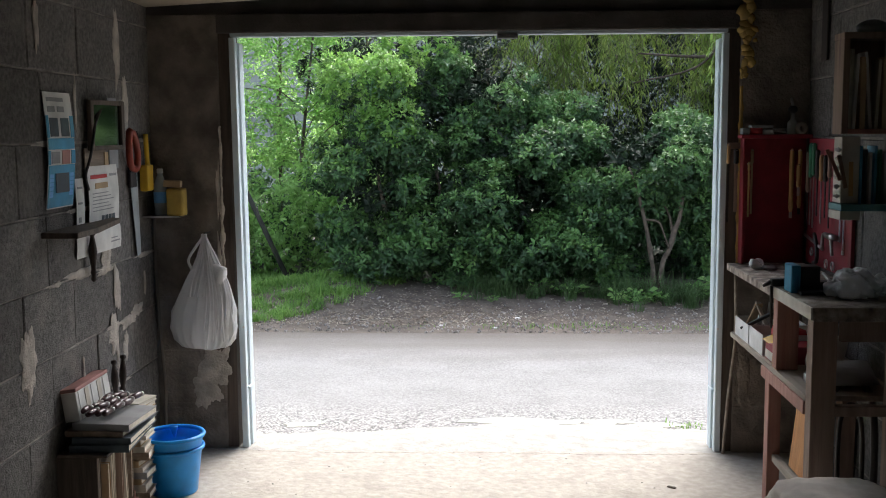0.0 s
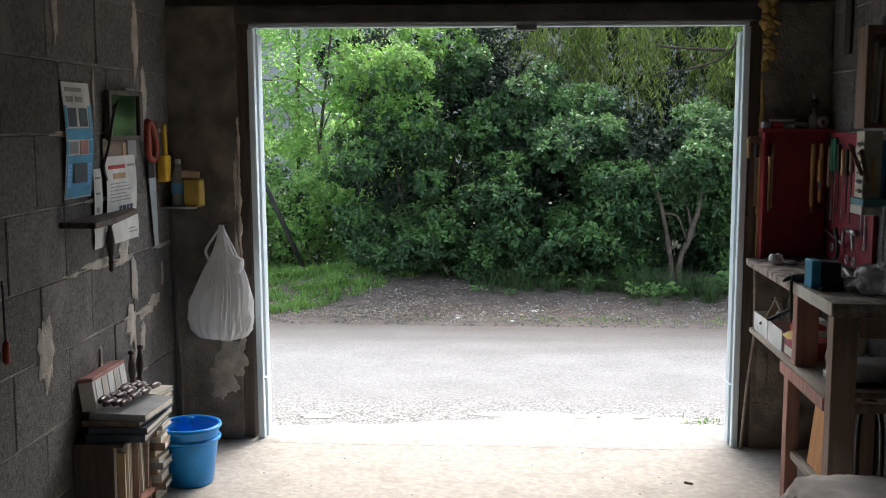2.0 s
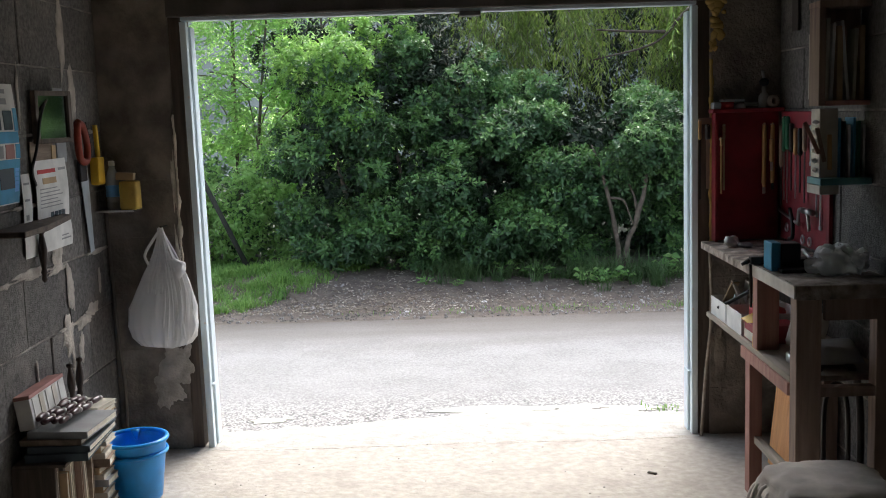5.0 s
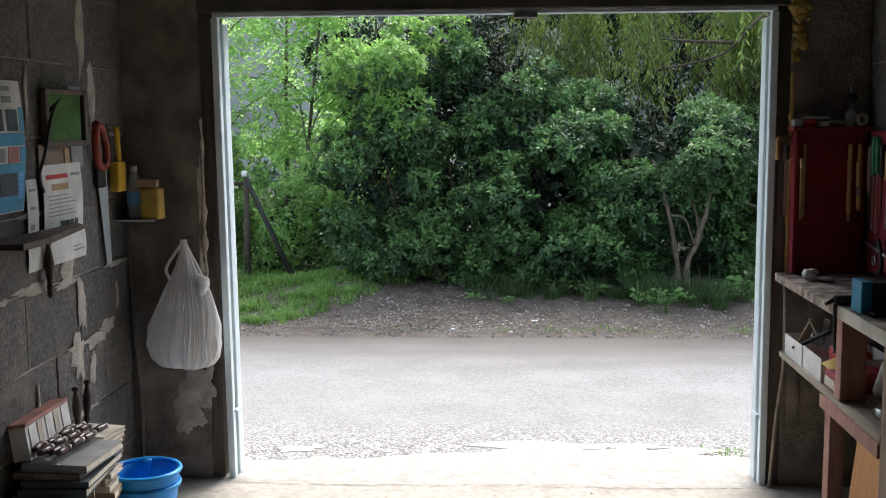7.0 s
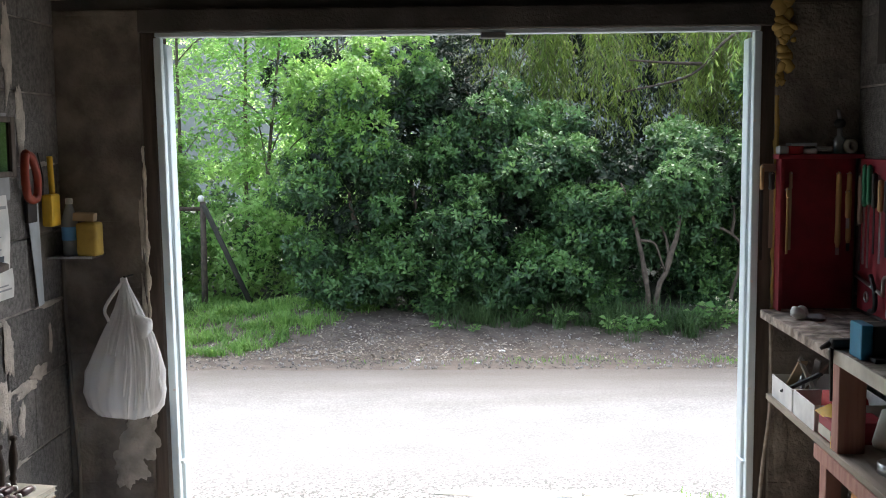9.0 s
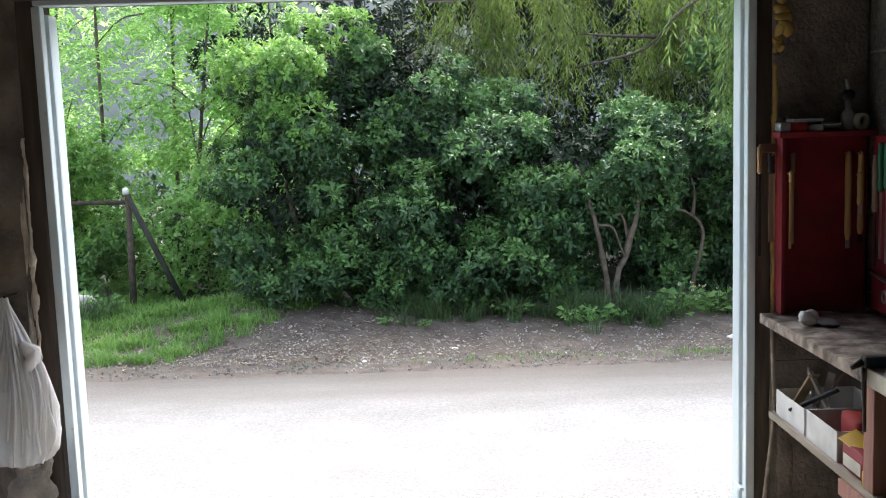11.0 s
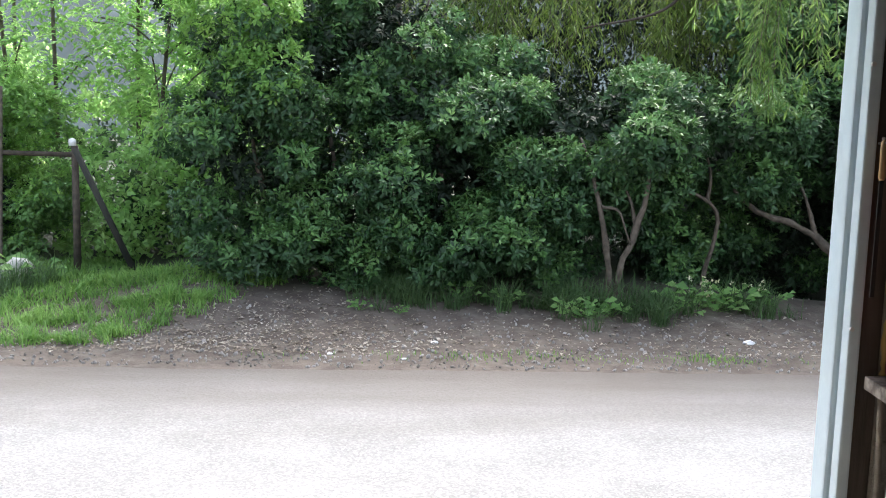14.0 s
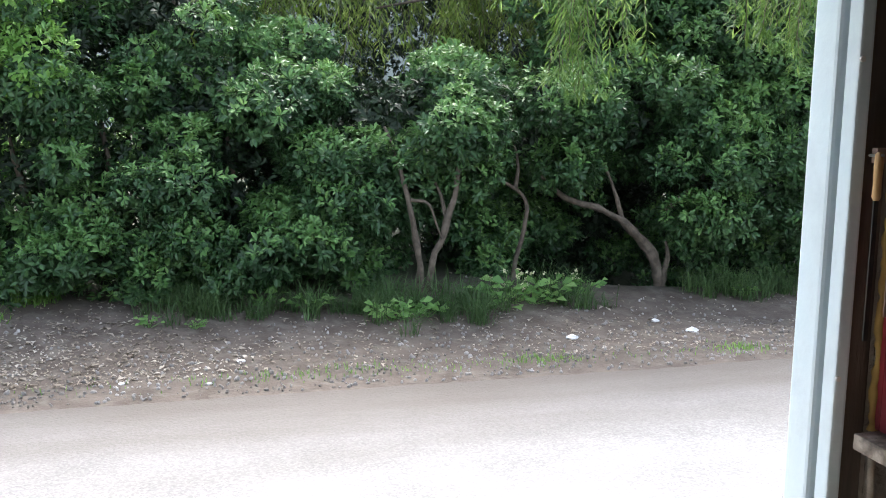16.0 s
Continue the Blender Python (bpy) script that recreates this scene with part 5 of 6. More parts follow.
def bag_radius(a, z, r):
    """The bag's outline: smooth and bulging at one side, tight pleats towards the other."""
    pleated = min(1.0, max(0.1, (math.cos(a) + 0.75) * 1.1))
    bulge = 0.16 * noise.noise(Vector((math.cos(a) * 1.3, math.sin(a) * 1.3, z * 3.5))) + 0.06 * noise.noise(Vector((math.cos(a) * 4, math.sin(a) * 4, z * 9)))
    lean = 0.1 * max(0.0, -math.cos(a)) * (1.0 if z < 0.75 else 0.3)
    ridge = (1 - abs(math.sin(a * 11 + 1.4 * math.sin(z * 5 + 3 * math.cos(a)) + 0.8 * noise.noise(Vector((a, z * 6, 3)))))) ** 2.2
    return r * 0.9 * (1 + bulge + lean) + min(r, 0.1) * 0.24 * ridge * pleated


def plastic_bag():
    b = thing("carrier_bag", "full white translucent carrier bag hung by its handles", "bag", at=(-1.335, -0.1, 0.0))
    bm = bmesh.new()
    rings = []
    prof = [(0.535, 0.07), (0.545, 0.12), (0.58, 0.15), (0.64, 0.16), (0.72, 0.155), (0.8, 0.135), (0.87, 0.11), (0.93, 0.075), (0.98, 0.05), (1.03, 0.03), (1.075, 0.014), (1.1, 0.008)]
    n = 160
    for z, r in prof:
        ring = []
        for k in range(n):
            a = 2 * math.pi * k / n
            rr = bag_radius(a, z, r)
            ring.append(bm.verts.new((rr * math.cos(a) * 1.0 + 0.012 * math.sin(z * 8) + 0.02 * (1 - z), min(0.08, rr * math.sin(a) * 0.62), z + 0.012 * noise.noise(Vector((math.cos(a), math.sin(a), 9))))))
        rings.append(ring)
    for a, c in zip(rings, rings[1:]):
        for k in range(n):
            bm.faces.new((a[k], a[(k + 1) % n], c[(k + 1) % n], c[k]))
    bm.faces.new(list(reversed(rings[0])))
    bm.faces.new(rings[-1])
    part("film", bm, "bag_film", b, smooth=True)
    part("handle_loop", tube(smooth_line([(-0.05, -0.03, 0.93), (-0.06, -0.04, 0.98), (-0.02, -0.02, 1.05), (0.015, 0.0, 1.1)], 6), 0.007, 8), "bag_fold", b, smooth=True)
    bm = bmesh.new()
    bmesh.ops.create_icosphere(bm, subdivisions=3, radius=0.075, matrix=Matrix.Translation((0.01, 0.01, 0.7)) @ Matrix.Diagonal((1.05, 0.5, 1.5, 1)))
    for v in bm.verts:
        v.co += noise.noise_vector(v.co * 12) * 0.02
    part("contents", bm, "off_white", b, "pale rubbish inside the bag", True)
    bm = bmesh.new()
    bmesh.ops.create_icosphere(bm, subdivisions=3, radius=0.034, matrix=Matrix.Translation((0.083, -0.015, 0.9)) @ Matrix.Diagonal((1, 0.8, 1.5, 1)))
    for v in bm.verts:
        v.co += noise.noise_vector(v.co * 26) * 0.02 + noise.noise_vector(v.co * 70) * 0.008
    part("knot", bm, "bag_fold", b, smooth=True)
    # tight folds of doubled film running from the handles to the base
    for k in range(15):
        a = -2.1 + 0.14 * k + 0.05 * math.sin(k * 5)
        pts, rad = [], []
        for z, r in prof[(1 + k % 3 if k > 4 else 5):]:
            rr = bag_radius(a, z, r) + 0.002
            w = a + 0.05 * math.sin(z * 11 + k)
            pts.append((rr * math.cos(w) + 0.012 * math.sin(z * 8) + 0.02 * (1 - z), rr * math.sin(w) * 0.62, z))
            rad.append(0.2)
        pts = smooth_line(pts, 4)
        part("fold", tube(pts, [0.0022 + 0.0045 * abs(math.sin(i * 0.23 + k * 2)) for i in range(len(pts))], 6), "bag_fold", b, smooth=True)
    part("nail", rod((0.015, 0.1, 1.1), (0.015, -0.02, 1.105), 0.004, sides=8), "black_iron", b)


plastic_bag()

bucket = thing("bucket", "bright blue plastic bucket on the concrete floor", "bucket", at=(-1.342, -0.66, 0))
pail = part("body", lathe([(0.0, 0.004), (0.1, 0.0), (0.104, 0.006), (0.128, 0.2), (0.13, 0.235), (0.134, 0.245), (0.134, 0.262), (0.129, 0.262), (0.126, 0.2), (0.1, 0.012), (0.0, 0.012)], 40), "bucket_blue", bucket, smooth=True)
part("rim_band", lathe([(0.13, 0.2), (0.139, 0.198), (0.141, 0.205), (0.139, 0.212), (0.13, 0.212)], 40, ring=True), "bucket_blue", pail, smooth=True)
part("rim", lathe([(0.128, 0.252), (0.142, 0.252), (0.146, 0.259), (0.142, 0.267), (0.128, 0.267)], 40, ring=True), "bucket_blue", pail, smooth=True)
part("spout", rod((-0.03, 0.118, 0.262), (-0.03, 0.13, 0.21), 0.02, 0.006), "bucket_blue", pail, smooth=True)


# ---- books and the low shelf by the wall ----
def book(name_label, x0, x1, y0, y1, z0, z1, cover, lie=True, turn=0.0):
    """A closed book: two boards, a spine and a block of pages."""
    cx, cy = (x0 + x1) / 2, (y0 + y1) / 2
    b = thing("book", name_label, "book", "old books by the wall", at=(cx, cy, z0), turn=turn)
    w, d, h = x1 - x0, y1 - y0, z1 - z0
    if lie:
        part("cover", box(-w / 2, w / 2, -d / 2, d / 2, 0, 0.003, 0.0008), cover, b)
        part("cover", box(-w / 2, w / 2, -d / 2, d / 2, h - 0.003, h, 0.0008), cover, b)
        part("spine", box(-w / 2, w / 2, -d / 2, -d / 2 + 0.003, 0.003, h - 0.003), cover, b)
        part("page_block", box(-w / 2 + 0.004, w / 2 - 0.004, -d / 2 + 0.003, d / 2 - 0.004, 0.003, h - 0.003), "pages", b)
    else:
        part("cover", box(-w / 2, w / 2, -d / 2, -d / 2 + 0.003, 0, h, 0.0008), cover, b)
        part("cover", box(-w / 2, w / 2, d / 2 - 0.003, d / 2, 0, h, 0.0008), cover, b)
        part("page_block", box(-w / 2, w / 2 - 0.004, -d / 2 + 0.003, d / 2 - 0.003, 0.004, h - 0.004), "pages", b)
    return b


low = thing("low_shelf", "low dark wooden shelf crammed with old books", "shelf")
part("end_board", box(-1.6, -1.44, -1.3, -1.275, 0.0, 0.349, 0.003), "timber_dark", low)
part("end_board", box(-1.6, -1.42, -0.955, -0.937, 0.0, 0.1, 0.003), "red_wood", low)
part("bottom_board", box(-1.6, -1.4, -1.27, -0.957, 0.06, 0.078, 0.003), "red_wood", low)
part("foot", box(-1.45, -1.42, -1.27, -1.24, 0.0, 0.06), "red_wood", low)
part("back_board", box(-1.6, -1.59, -1.27, -0.957, 0.078, 0.349), "timber_dark", low)
rng = np.random.default_rng(31)
covers = ["shelf_wood", "card", "print_grey", "off_white", "shelf_wood", "off_white", "bench_wood", "card"]
y = -1.265
k = 0
while y < -1.09:
    w = rng.uniform(0.018, 0.036)
    book("old upright book with worn cover and pale pages", -1.575, -1.425 + rng.uniform(-0.03, 0.015), y, y + w, 0.078, 0.078 + rng.uniform(0.225, 0.27), covers[k % 8], False)
    y += w + 0.002
    k += 1
for k, (yy, lean) in enumerate(((-1.03, 5), (-0.975, -4))):
    b = book("old book leaning at the open end of the shelf", -1.575, -1.42, yy - 0.012, yy + 0.012, 0.079, 0.335, covers[k + 3], False)
    b.rotation_euler = (radians(lean), 0, 0)
z = 0.362
solid("loose_board", box(-1.595, -1.4, -1.3, -0.85, 0.35, 0.3615, 0.002), "timber_dark", "thin dark board bridging the row of books", "board")
for k, (h, c, dx) in enumerate(((0.03, "print_dark", 0), (0.026, "print_dark", 0.015), (0.022, "shelf_wood", -0.01), (0.028, "print_grey", 0.02))):
    book("old book lying in a stack of pale books", -1.57 + dx, -1.34 + dx, -1.27 + 0.01 * k, -0.9 - 0.015 * k, z, z + h, c, True, 4 - 2.5 * k)
    z += h
for k, (h, c) in enumerate(((0.028, "off_white"), (0.02, "magenta"), (0.024, "card"), (0.018, "off_white"))):
    zz = 0.362 + sum((0.028, 0.02, 0.024, 0.018)[:k])
    book("old book lying in a smaller stack", -1.56, -1.4, -0.855, -0.7, zz, zz + h, c, True, 10 - 7 * k)
zz = 0.0
for k in range(11):
    h = (0.05, 0.03, 0.035, 0.026, 0.03, 0.022, 0.028, 0.034, 0.025, 0.03, 0.02)[k]
    c = ("card", "shelf_wood", "off_white", "card", "print_grey", "off_white", "card", "shelf_wood", "off_white", "card", "off_white")[k]
    book("yellowed book in a leaning pile beside the bucket", -1.57 + 0.014 * ((k * 5) % 3), -1.4 + 0.014 * ((k * 5) % 3), -0.925, -0.8, zz, zz + h, c, True, (k * 37) % 13 - 6)
    zz += h
solid("loose_board", box(-1.59, -1.42, -0.849, -0.66, 0.332, 0.361, 0.003), "bench_wood", "small dark board on a pile of books", "board")

album = thing("album_box", "pale striped box of albums with a faded pink lid", "box", at=(-1.56, -1.03, 0.47), turn=0)
part("body", tilted(box(-0.03, 0.03, -0.19, 0.16, 0.0, 0.115, 0.003), pose(0, 0, 0, 0, -8, 0)), "white", album)
part("lid", tilted(box(-0.033, 0.033, -0.19, 0.16, 0.115, 0.13, 0.004), pose(0, 0, 0, 0, -8, 0)), "pink", album)
for k in range(5):
    part("stripe", tilted(box(0.0305, 0.033, -0.17 + 0.065 * k, -0.13 + 0.065 * k, 0.004, 0.113, 0.001), pose(0, 0, 0, 0, -8, 0)), "white" if k % 2 == 0 else "off_white", album)

mat_thing = thing("bead_mat", "folded mat of dark wooden beads on pale cord", "bead mat", at=(-1.465, -1.06, 0.478), turn=-8)
bead = lathe([(0.004, -0.034), (0.01, -0.03), (0.012, -0.018), (0.0135, 0), (0.012, 0.018), (0.01, 0.03), (0.004, 0.034)], 12)
bead_mesh = finish(tilted(bead, pose(0, 0, 0, 90, 0, 0)), "bead", True)
bead_mesh.materials.append(M["purple_brown"])
link = finish(tilted(lathe([(0.009, -0.007), (0.0115, 0), (0.009, 0.007)], 10), pose(0, 0, 0, 90, 0, 0)), "cord_link", True)
link.materials.append(M["white"])
for r in range(5):
    for k in range(4):
        o = new("bead", bead_mesh)
        o.parent = mat_thing
        o.location = (-0.08 + r * 0.033, -0.13 + k * 0.084 + 0.014 * (r % 2), 0.014 + 0.012 * math.sin(r * 1.1) ** 2 + 0.006 * ((k + r) % 2))
        o.rotation_euler = (0.06 * math.sin(k * 3 + r), 0, 0.12 * math.sin(r * 2.0 + k))
        o = new("cord_link", link)
        o.parent = mat_thing
        o.location = (-0.08 + r * 0.033, -0.088 + k * 0.084 + 0.014 * (r % 2), 0.016 + 0.012 * math.sin(r * 1.1) ** 2)
for yy, lean in ((-0.82, 4), (-0.74, -7)):
    o = solid("finial", tilted(lathe([(0.013, 0), (0.013, 0.01), (0.008, 0.02), (0.014, 0.03), (0.01, 0.045), (0.017, 0.09), (0.015, 0.12), (0.007, 0.16), (0.014, 0.168), (0.012, 0.178), (0.0, 0.182)], 14), pose(0, 0, 0, lean, 0, 0)), "spindle", "dark turned wooden finial standing on the books", "finial", "turned finials", smooth=True, at=(-1.53, yy, 0.452))

# ---- workbench along the other wall ----
RW = 1.585
worktop = thing("worktop", "worn rough plank worktop fixed along the wall", "worktop")
for k, (x0, x1) in enumerate(((1.215, 1.336), (1.34, 1.461), (1.465, RW))):
    part("plank", box(x0, x1, -0.868 + 0.004 * k, -0.02 - 0.003 * k, 0.915, 0.95 - 0.0012 * k, 0.004, rough=0.003), "worktop", worktop)
bench = thing("workbench", "heavy dark wooden workbench with a lower shelf", "workbench")
bench_slab = part("benchtop", box(1.216, RW, -1.43, -0.873, 0.915, 0.966, 0.005, rough=0.002), "worktop", bench)
part("edge_strip", box(1.208, 1.215, -1.43, -0.88, 0.92, 0.966, 0.002), "off_white", bench_slab, "pale painted edge strip")
part("leg", box(1.222, 1.275, -0.835, -0.77, 0.0, 0.554, 0.004), "red_wood", bench)
part("leg", box(1.222, 1.31, -1.415, -1.345, 0.0, 0.913, 0.004), "bench_wood", bench)
part("leg", box(1.5, 1.575, -1.415, -1.35, 0.0, 0.913, 0.004), "bench_wood", bench)
part("leg", box(1.52, 1.58, -0.84, -0.77, 0.0, 0.57, 0.004), "bench_wood", bench)
part("upright", box(1.222, 1.31, -0.935, -0.872, 0.628, 0.913, 0.004), "red_wood", bench)
part("apron_board", box(1.216, 1.242, -1.34, -0.72, 0.555, 0.603, 0.003), "red_wood", bench)
part("end_rail", box(1.245, 1.5, -1.41, -1.37, 0.565, 0.602, 0.003), "bench_wood", bench)
part("top_rail", box(1.32, 1.5, -1.42, -1.39, 0.84, 0.913, 0.003), "bench_wood", bench)
part("side_rail", box(1.24, 1.27, -1.34, -0.84, 0.22, 0.25, 0.003), "plank", bench)
solid("lower_shelf", box(1.222, RW, -1.342, -0.1, 0.604, 0.626, 0.003), "plank", "dusty plank shelf below the worktop", "shelf")


def tray(y0, y1, h, material, label):
    t = thing("tray", label, "tray", "trays on the bench shelf", at=(0, 0, 0.6265))
    x0, x1 = 1.235, 1.5
    part("bottom", box(x0, x1, y0, y1, 0, 0.004), material, t)
    for b in ((x0, x0 + 0.004, y0, y1), (x1 - 0.004, x1, y0, y1), (x0 + 0.004, x1 - 0.004, y0, y0 + 0.004), (x0 + 0.004, x1 - 0.004, y1 - 0.004, y1)):
        part("wall", box(*b, 0.004, h, 0.001), material, t)
    return t


tray(-0.4, -0.14, 0.085, "white", "white plastic tray of scrap tools on the lower shelf")
tray(-0.66, -0.42, 0.09, "white", "white cardboard tray of packets on the lower shelf")
for k, (x, y, a, b, w, m) in enumerate(((1.3, -0.22, 40, 12, 0.02, "card"), (1.33, -0.3, -30, 50, 0.016, "off_white"), (1.36, -0.26, 20, -40, 0.012, "steel"), (1.29, -0.33, 55, 30, 0.01, "black_iron"), (1.4, -0.2, 35, 70, 0.014, "bench_wood"), (1.34, -0.18, -45, 20, 0.012, "steel"))):
    solid("scrap_piece", tilted(box(-w, w, -0.004, 0.004, -0.09, 0.09, 0.002), pose(x, y, 0.72, a, k * 9, b)), m, "offcut of wood or metal poking out of a tray", "offcut", "offcuts in the tray")
packet = thing("packet", "red and yellow packet standing on the shelf", "packet")
part("body", box(1.24, 1.42, -0.83, -0.69, 0.6265, 0.7, 0.004), "red_paint", packet, "bright red box")
part("flap", tilted(box(-0.03, 0.03, -0.06, 0.06, 0, 0.003), pose(1.27, -0.74, 0.705, 12, -20, 10)), "yellow", packet, "yellow torn flap")
part("label", box(1.2375, 1.2395, -0.82, -0.7, 0.635, 0.67), "off_white", packet)
solid("red_bag", box(1.3, 1.44, -0.64, -0.5, 0.632, 0.735, 0.03, rough=0.012), "print_red", "bright red crumpled plastic packet in a tray", "packet", smooth=True)
solid("card_tag", box(1.225, 1.232, -0.93, -0.86, 0.6265, 0.668, 0.001), "yellow", "small pale yellow card on the shelf edge", "card")
solid("tin", lathe([(0.06, 0), (0.062, 0.004), (0.062, 0.03), (0.055, 0.034)], 20, (1.34, -1.13, 0.6265)), "steel", "low round tin on the lower shelf", "tin", smooth=True)
solid("rag", box(1.33, 1.5, -1.3, -1.16, 0.64, 0.72, 0.025, rough=0.035), "print_grey", "grey rag bundle on the lower shelf", "cloth", smooth=True)
solid("cloth_bag", box(1.36, 1.5, -0.98, -0.86, 0.635, 0.76, 0.03, rough=0.03), "off_white", "pale dusty bundle on the lower shelf", "bundle", smooth=True)

hammer = thing("hammer", "old hammer hooked over the bench edge", "hammer")
part("head", box(1.196, 1.31, -0.935, -0.9, 0.968, 1.0, 0.008), "black_iron", hammer)
part("claw", rod((1.196, -0.918, 0.984), (1.165, -0.92, 0.968), 0.011, 0.006), "black_iron", hammer, smooth=True)
part("handle", tube(smooth_line([(1.2, -0.918, 0.97), (1.199, -0.925, 0.9), (1.2, -0.93, 0.8)], 5), [0.0075 - 0.0003 * k for k in range(11)], 10), "black_iron", hammer, smooth=True)
vice = thing("bench_vice", "blue and black iron bench vice on the benchtop", "vice")
part("front_jaw", box(1.225, 1.262, -1.105, -1.005, 0.967, 1.075, 0.006), "blue_paint", vice, "blue painted jaw")
vice_body = part("body", box(1.265, 1.34, -1.095, -1.015, 0.967, 1.07, 0.008), "black_iron", vice)
part("slide", box(1.34, 1.42, -1.095, -1.025, 0.967, 1.01, 0.006), "black_iron", vice)
part("base", box(1.25, 1.46, -1.155, -1.005, 0.9665, 0.98, 0.004), "black_iron", vice)
part("screw_bar", rod((1.38, -1.115, 1.0), (1.38, -0.995, 1.03), 0.007, sides=10), "steel", vice_body, smooth=True)


def lumpy(name, c, r, material, label, category, bumpy=0.25, f=9.0, sub=4):
    bm = bmesh.new()
    bmesh.ops.create_icosphere(bm, subdivisions=sub, radius=1, matrix=Matrix.Diagonal((*r, 1)))
    for v in bm.verts:
        v.co += noise.noise_vector(v.co * f + Vector(c)) * min(r) * bumpy + noise.noise_vector(v.co * f * 3) * min(r) * bumpy * 0.35
        v.co.z = max(v.co.z, -r[2] * 0.8)
    return solid(name, bm, material, label, category, smooth=True, at=(c[0], c[1], c[2] + r[2] * 0.8))


lumpy("plastic_sack", (1.45, -1.19, 0.967), (0.1, 0.075, 0.055), "bag_film", "crumpled whitish plastic sack on the benchtop", "sack", 0.75, 24)
lumpy("crumpled_paper", (1.3, -0.26, 0.951), (0.03, 0.035, 0.024), "white", "crumpled white tissue on the worktop", "paper", 0.8, 40, 3)
lumpy("grey_rag", (1.35, -0.29, 0.951), (0.035, 0.03, 0.012), "print_grey", "small grey rag on the worktop", "rag", 0.6, 30, 3)

# the red tool boards
board = thing("tool_board", "dark red painted wooden tool board on the pier", "tool board")
part("panel", box(1.266, 1.575, -0.03, -0.013, 0.952, 1.549, 0.003), "red_paint", board)
part("side_board", box(1.266, 1.28, -0.085, -0.031, 0.952, 1.549, 0.003), "red_paint", board)
part("top_shelf", box(1.252, 1.583, -0.1, -0.013, 1.55, 1.568, 0.003), "red_paint", board)
board2 = solid("side_tool_board", box(1.566, 1.583, -0.74, -0.105, 0.968, 1.55, 0.003), "red_paint", "bright red painted tool board on the side wall", "tool board")


def long_tool(label, x, y, z0, z1, zh, handle, blade, w=0.012, side=False):
    """A tool hung upright: handle above, blade or shank below."""
    t = thing("hand_tool", label, "tool", "tools on the red boards")
    h = [(0.6, 0), (1.0, 0.08), (0.85, 0.35), (1.0, 0.7), (0.9, 0.95), (0.3, 1.0)]
    part("handle", lathe([(w * r, zh + (z1 - zh) * q) for r, q in h], 10, (x, y, 0)), handle, t, smooth=True)
    d = (0.002, w * 0.6) if side else (w * 0.6, 0.002)
    part("blade", box(x - d[0], x + d[0], y - d[1], y + d[1], z0, zh, 0.001), blade, t)
    part("hook", rod((x + 0.012 if side else x, y if side else y + 0.03, z1 - 0.01), (x - 0.01 if side else x, y if side else y - 0.012, z1 - 0.006), 0.003, sides=6), "steel", t)


solid("tool_rail", box(1.21, 1.262, -0.03, -0.013, 1.5, 1.53, 0.002), "bench_wood", "small batten nailed to the door post", "batten")
long_tool("large black file with a yellow wooden handle", 1.204, -0.045, 1.15, 1.525, 1.43, "handle_wood", "black_iron", 0.009)
long_tool("black handled saw hung on the tool board", 1.238, -0.06, 1.2, 1.5, 1.43, "black_iron", "bench_wood", 0.013)
long_tool("long thin screwdriver with a pale shank", 1.315, -0.05, 1.19, 1.5, 1.43, "card", "card", 0.008)
long_tool("thin wooden rod hung on the tool board", 1.29, -0.1, 1.18, 1.44, 1.4, "handle_wood", "handle_wood", 0.007)
long_tool("long wooden handled chisel", 1.5, -0.06, 1.17, 1.5, 1.2, "handle_wood", "steel", 0.012)
long_tool("long wooden handled hammer", 1.53, -0.09, 1.19, 1.5, 1.22, "handle_wood", "black_iron", 0.011)
long_tool("short wooden handled awl", 1.518, -0.115, 1.28, 1.43, 1.32, "handle_wood", "steel", 0.011)
for k, (y, z0, z1, zh, hm, bmx) in enumerate(((-0.16, 1.12, 1.49, 1.3, "bench_wood", "black_iron"), (-0.2, 1.15, 1.53, 1.37, "green", "steel"), (-0.245, 1.14, 1.53, 1.38, "green", "steel"), (-0.3, 1.2, 1.5, 1.37, "black_iron", "black_iron"), (-0.36, 1.17, 1.48, 1.36, "handle_wood", "steel"), (-0.42, 1.2, 1.48, 1.36, "black_iron", "black_iron"), (-0.48, 1.16, 1.5, 1.38, "bench_wood", "black_iron"))):
    long_tool(("black iron tongs", "green handled pliers", "green handled cutters", "black handled snips", "wooden handled file", "black iron pincers", "dark wooden handled rasp")[k] + " hung on the red side board", 1.55, y, z0, z1, zh, hm, bmx, 0.012, True)
brace_tool = thing("hand_drill", "old steel hand brace lying across the red board", "drill", "tools on the red boards")
part("shaft", rod((1.548, -0.14, 1.1), (1.548, -0.42, 1.06), 0.007), "steel", brace_tool, smooth=True)
part("crank", tube(smooth_line([(1.545, -0.42, 1.06), (1.54, -0.45, 1.13), (1.54, -0.55, 1.12), (1.54, -0.58, 1.05)], 5), 0.008, 8), "steel", brace_tool, smooth=True)
part("chuck", rod((1.54, -0.5, 1.13), (1.54, -0.62, 1.13), 0.014), "steel", brace_tool, smooth=True)
clamp = thing("clamp", "black iron clamp on the red board", "clamp", "tools on the red boards")
part("bow", tube(smooth_line([(1.545, -0.3, 1.12), (1.54, -0.36, 1.06), (1.54, -0.36, 1.0), (1.545, -0.3, 0.985)], 5), 0.009, 8), "black_iron", clamp, smooth=True)
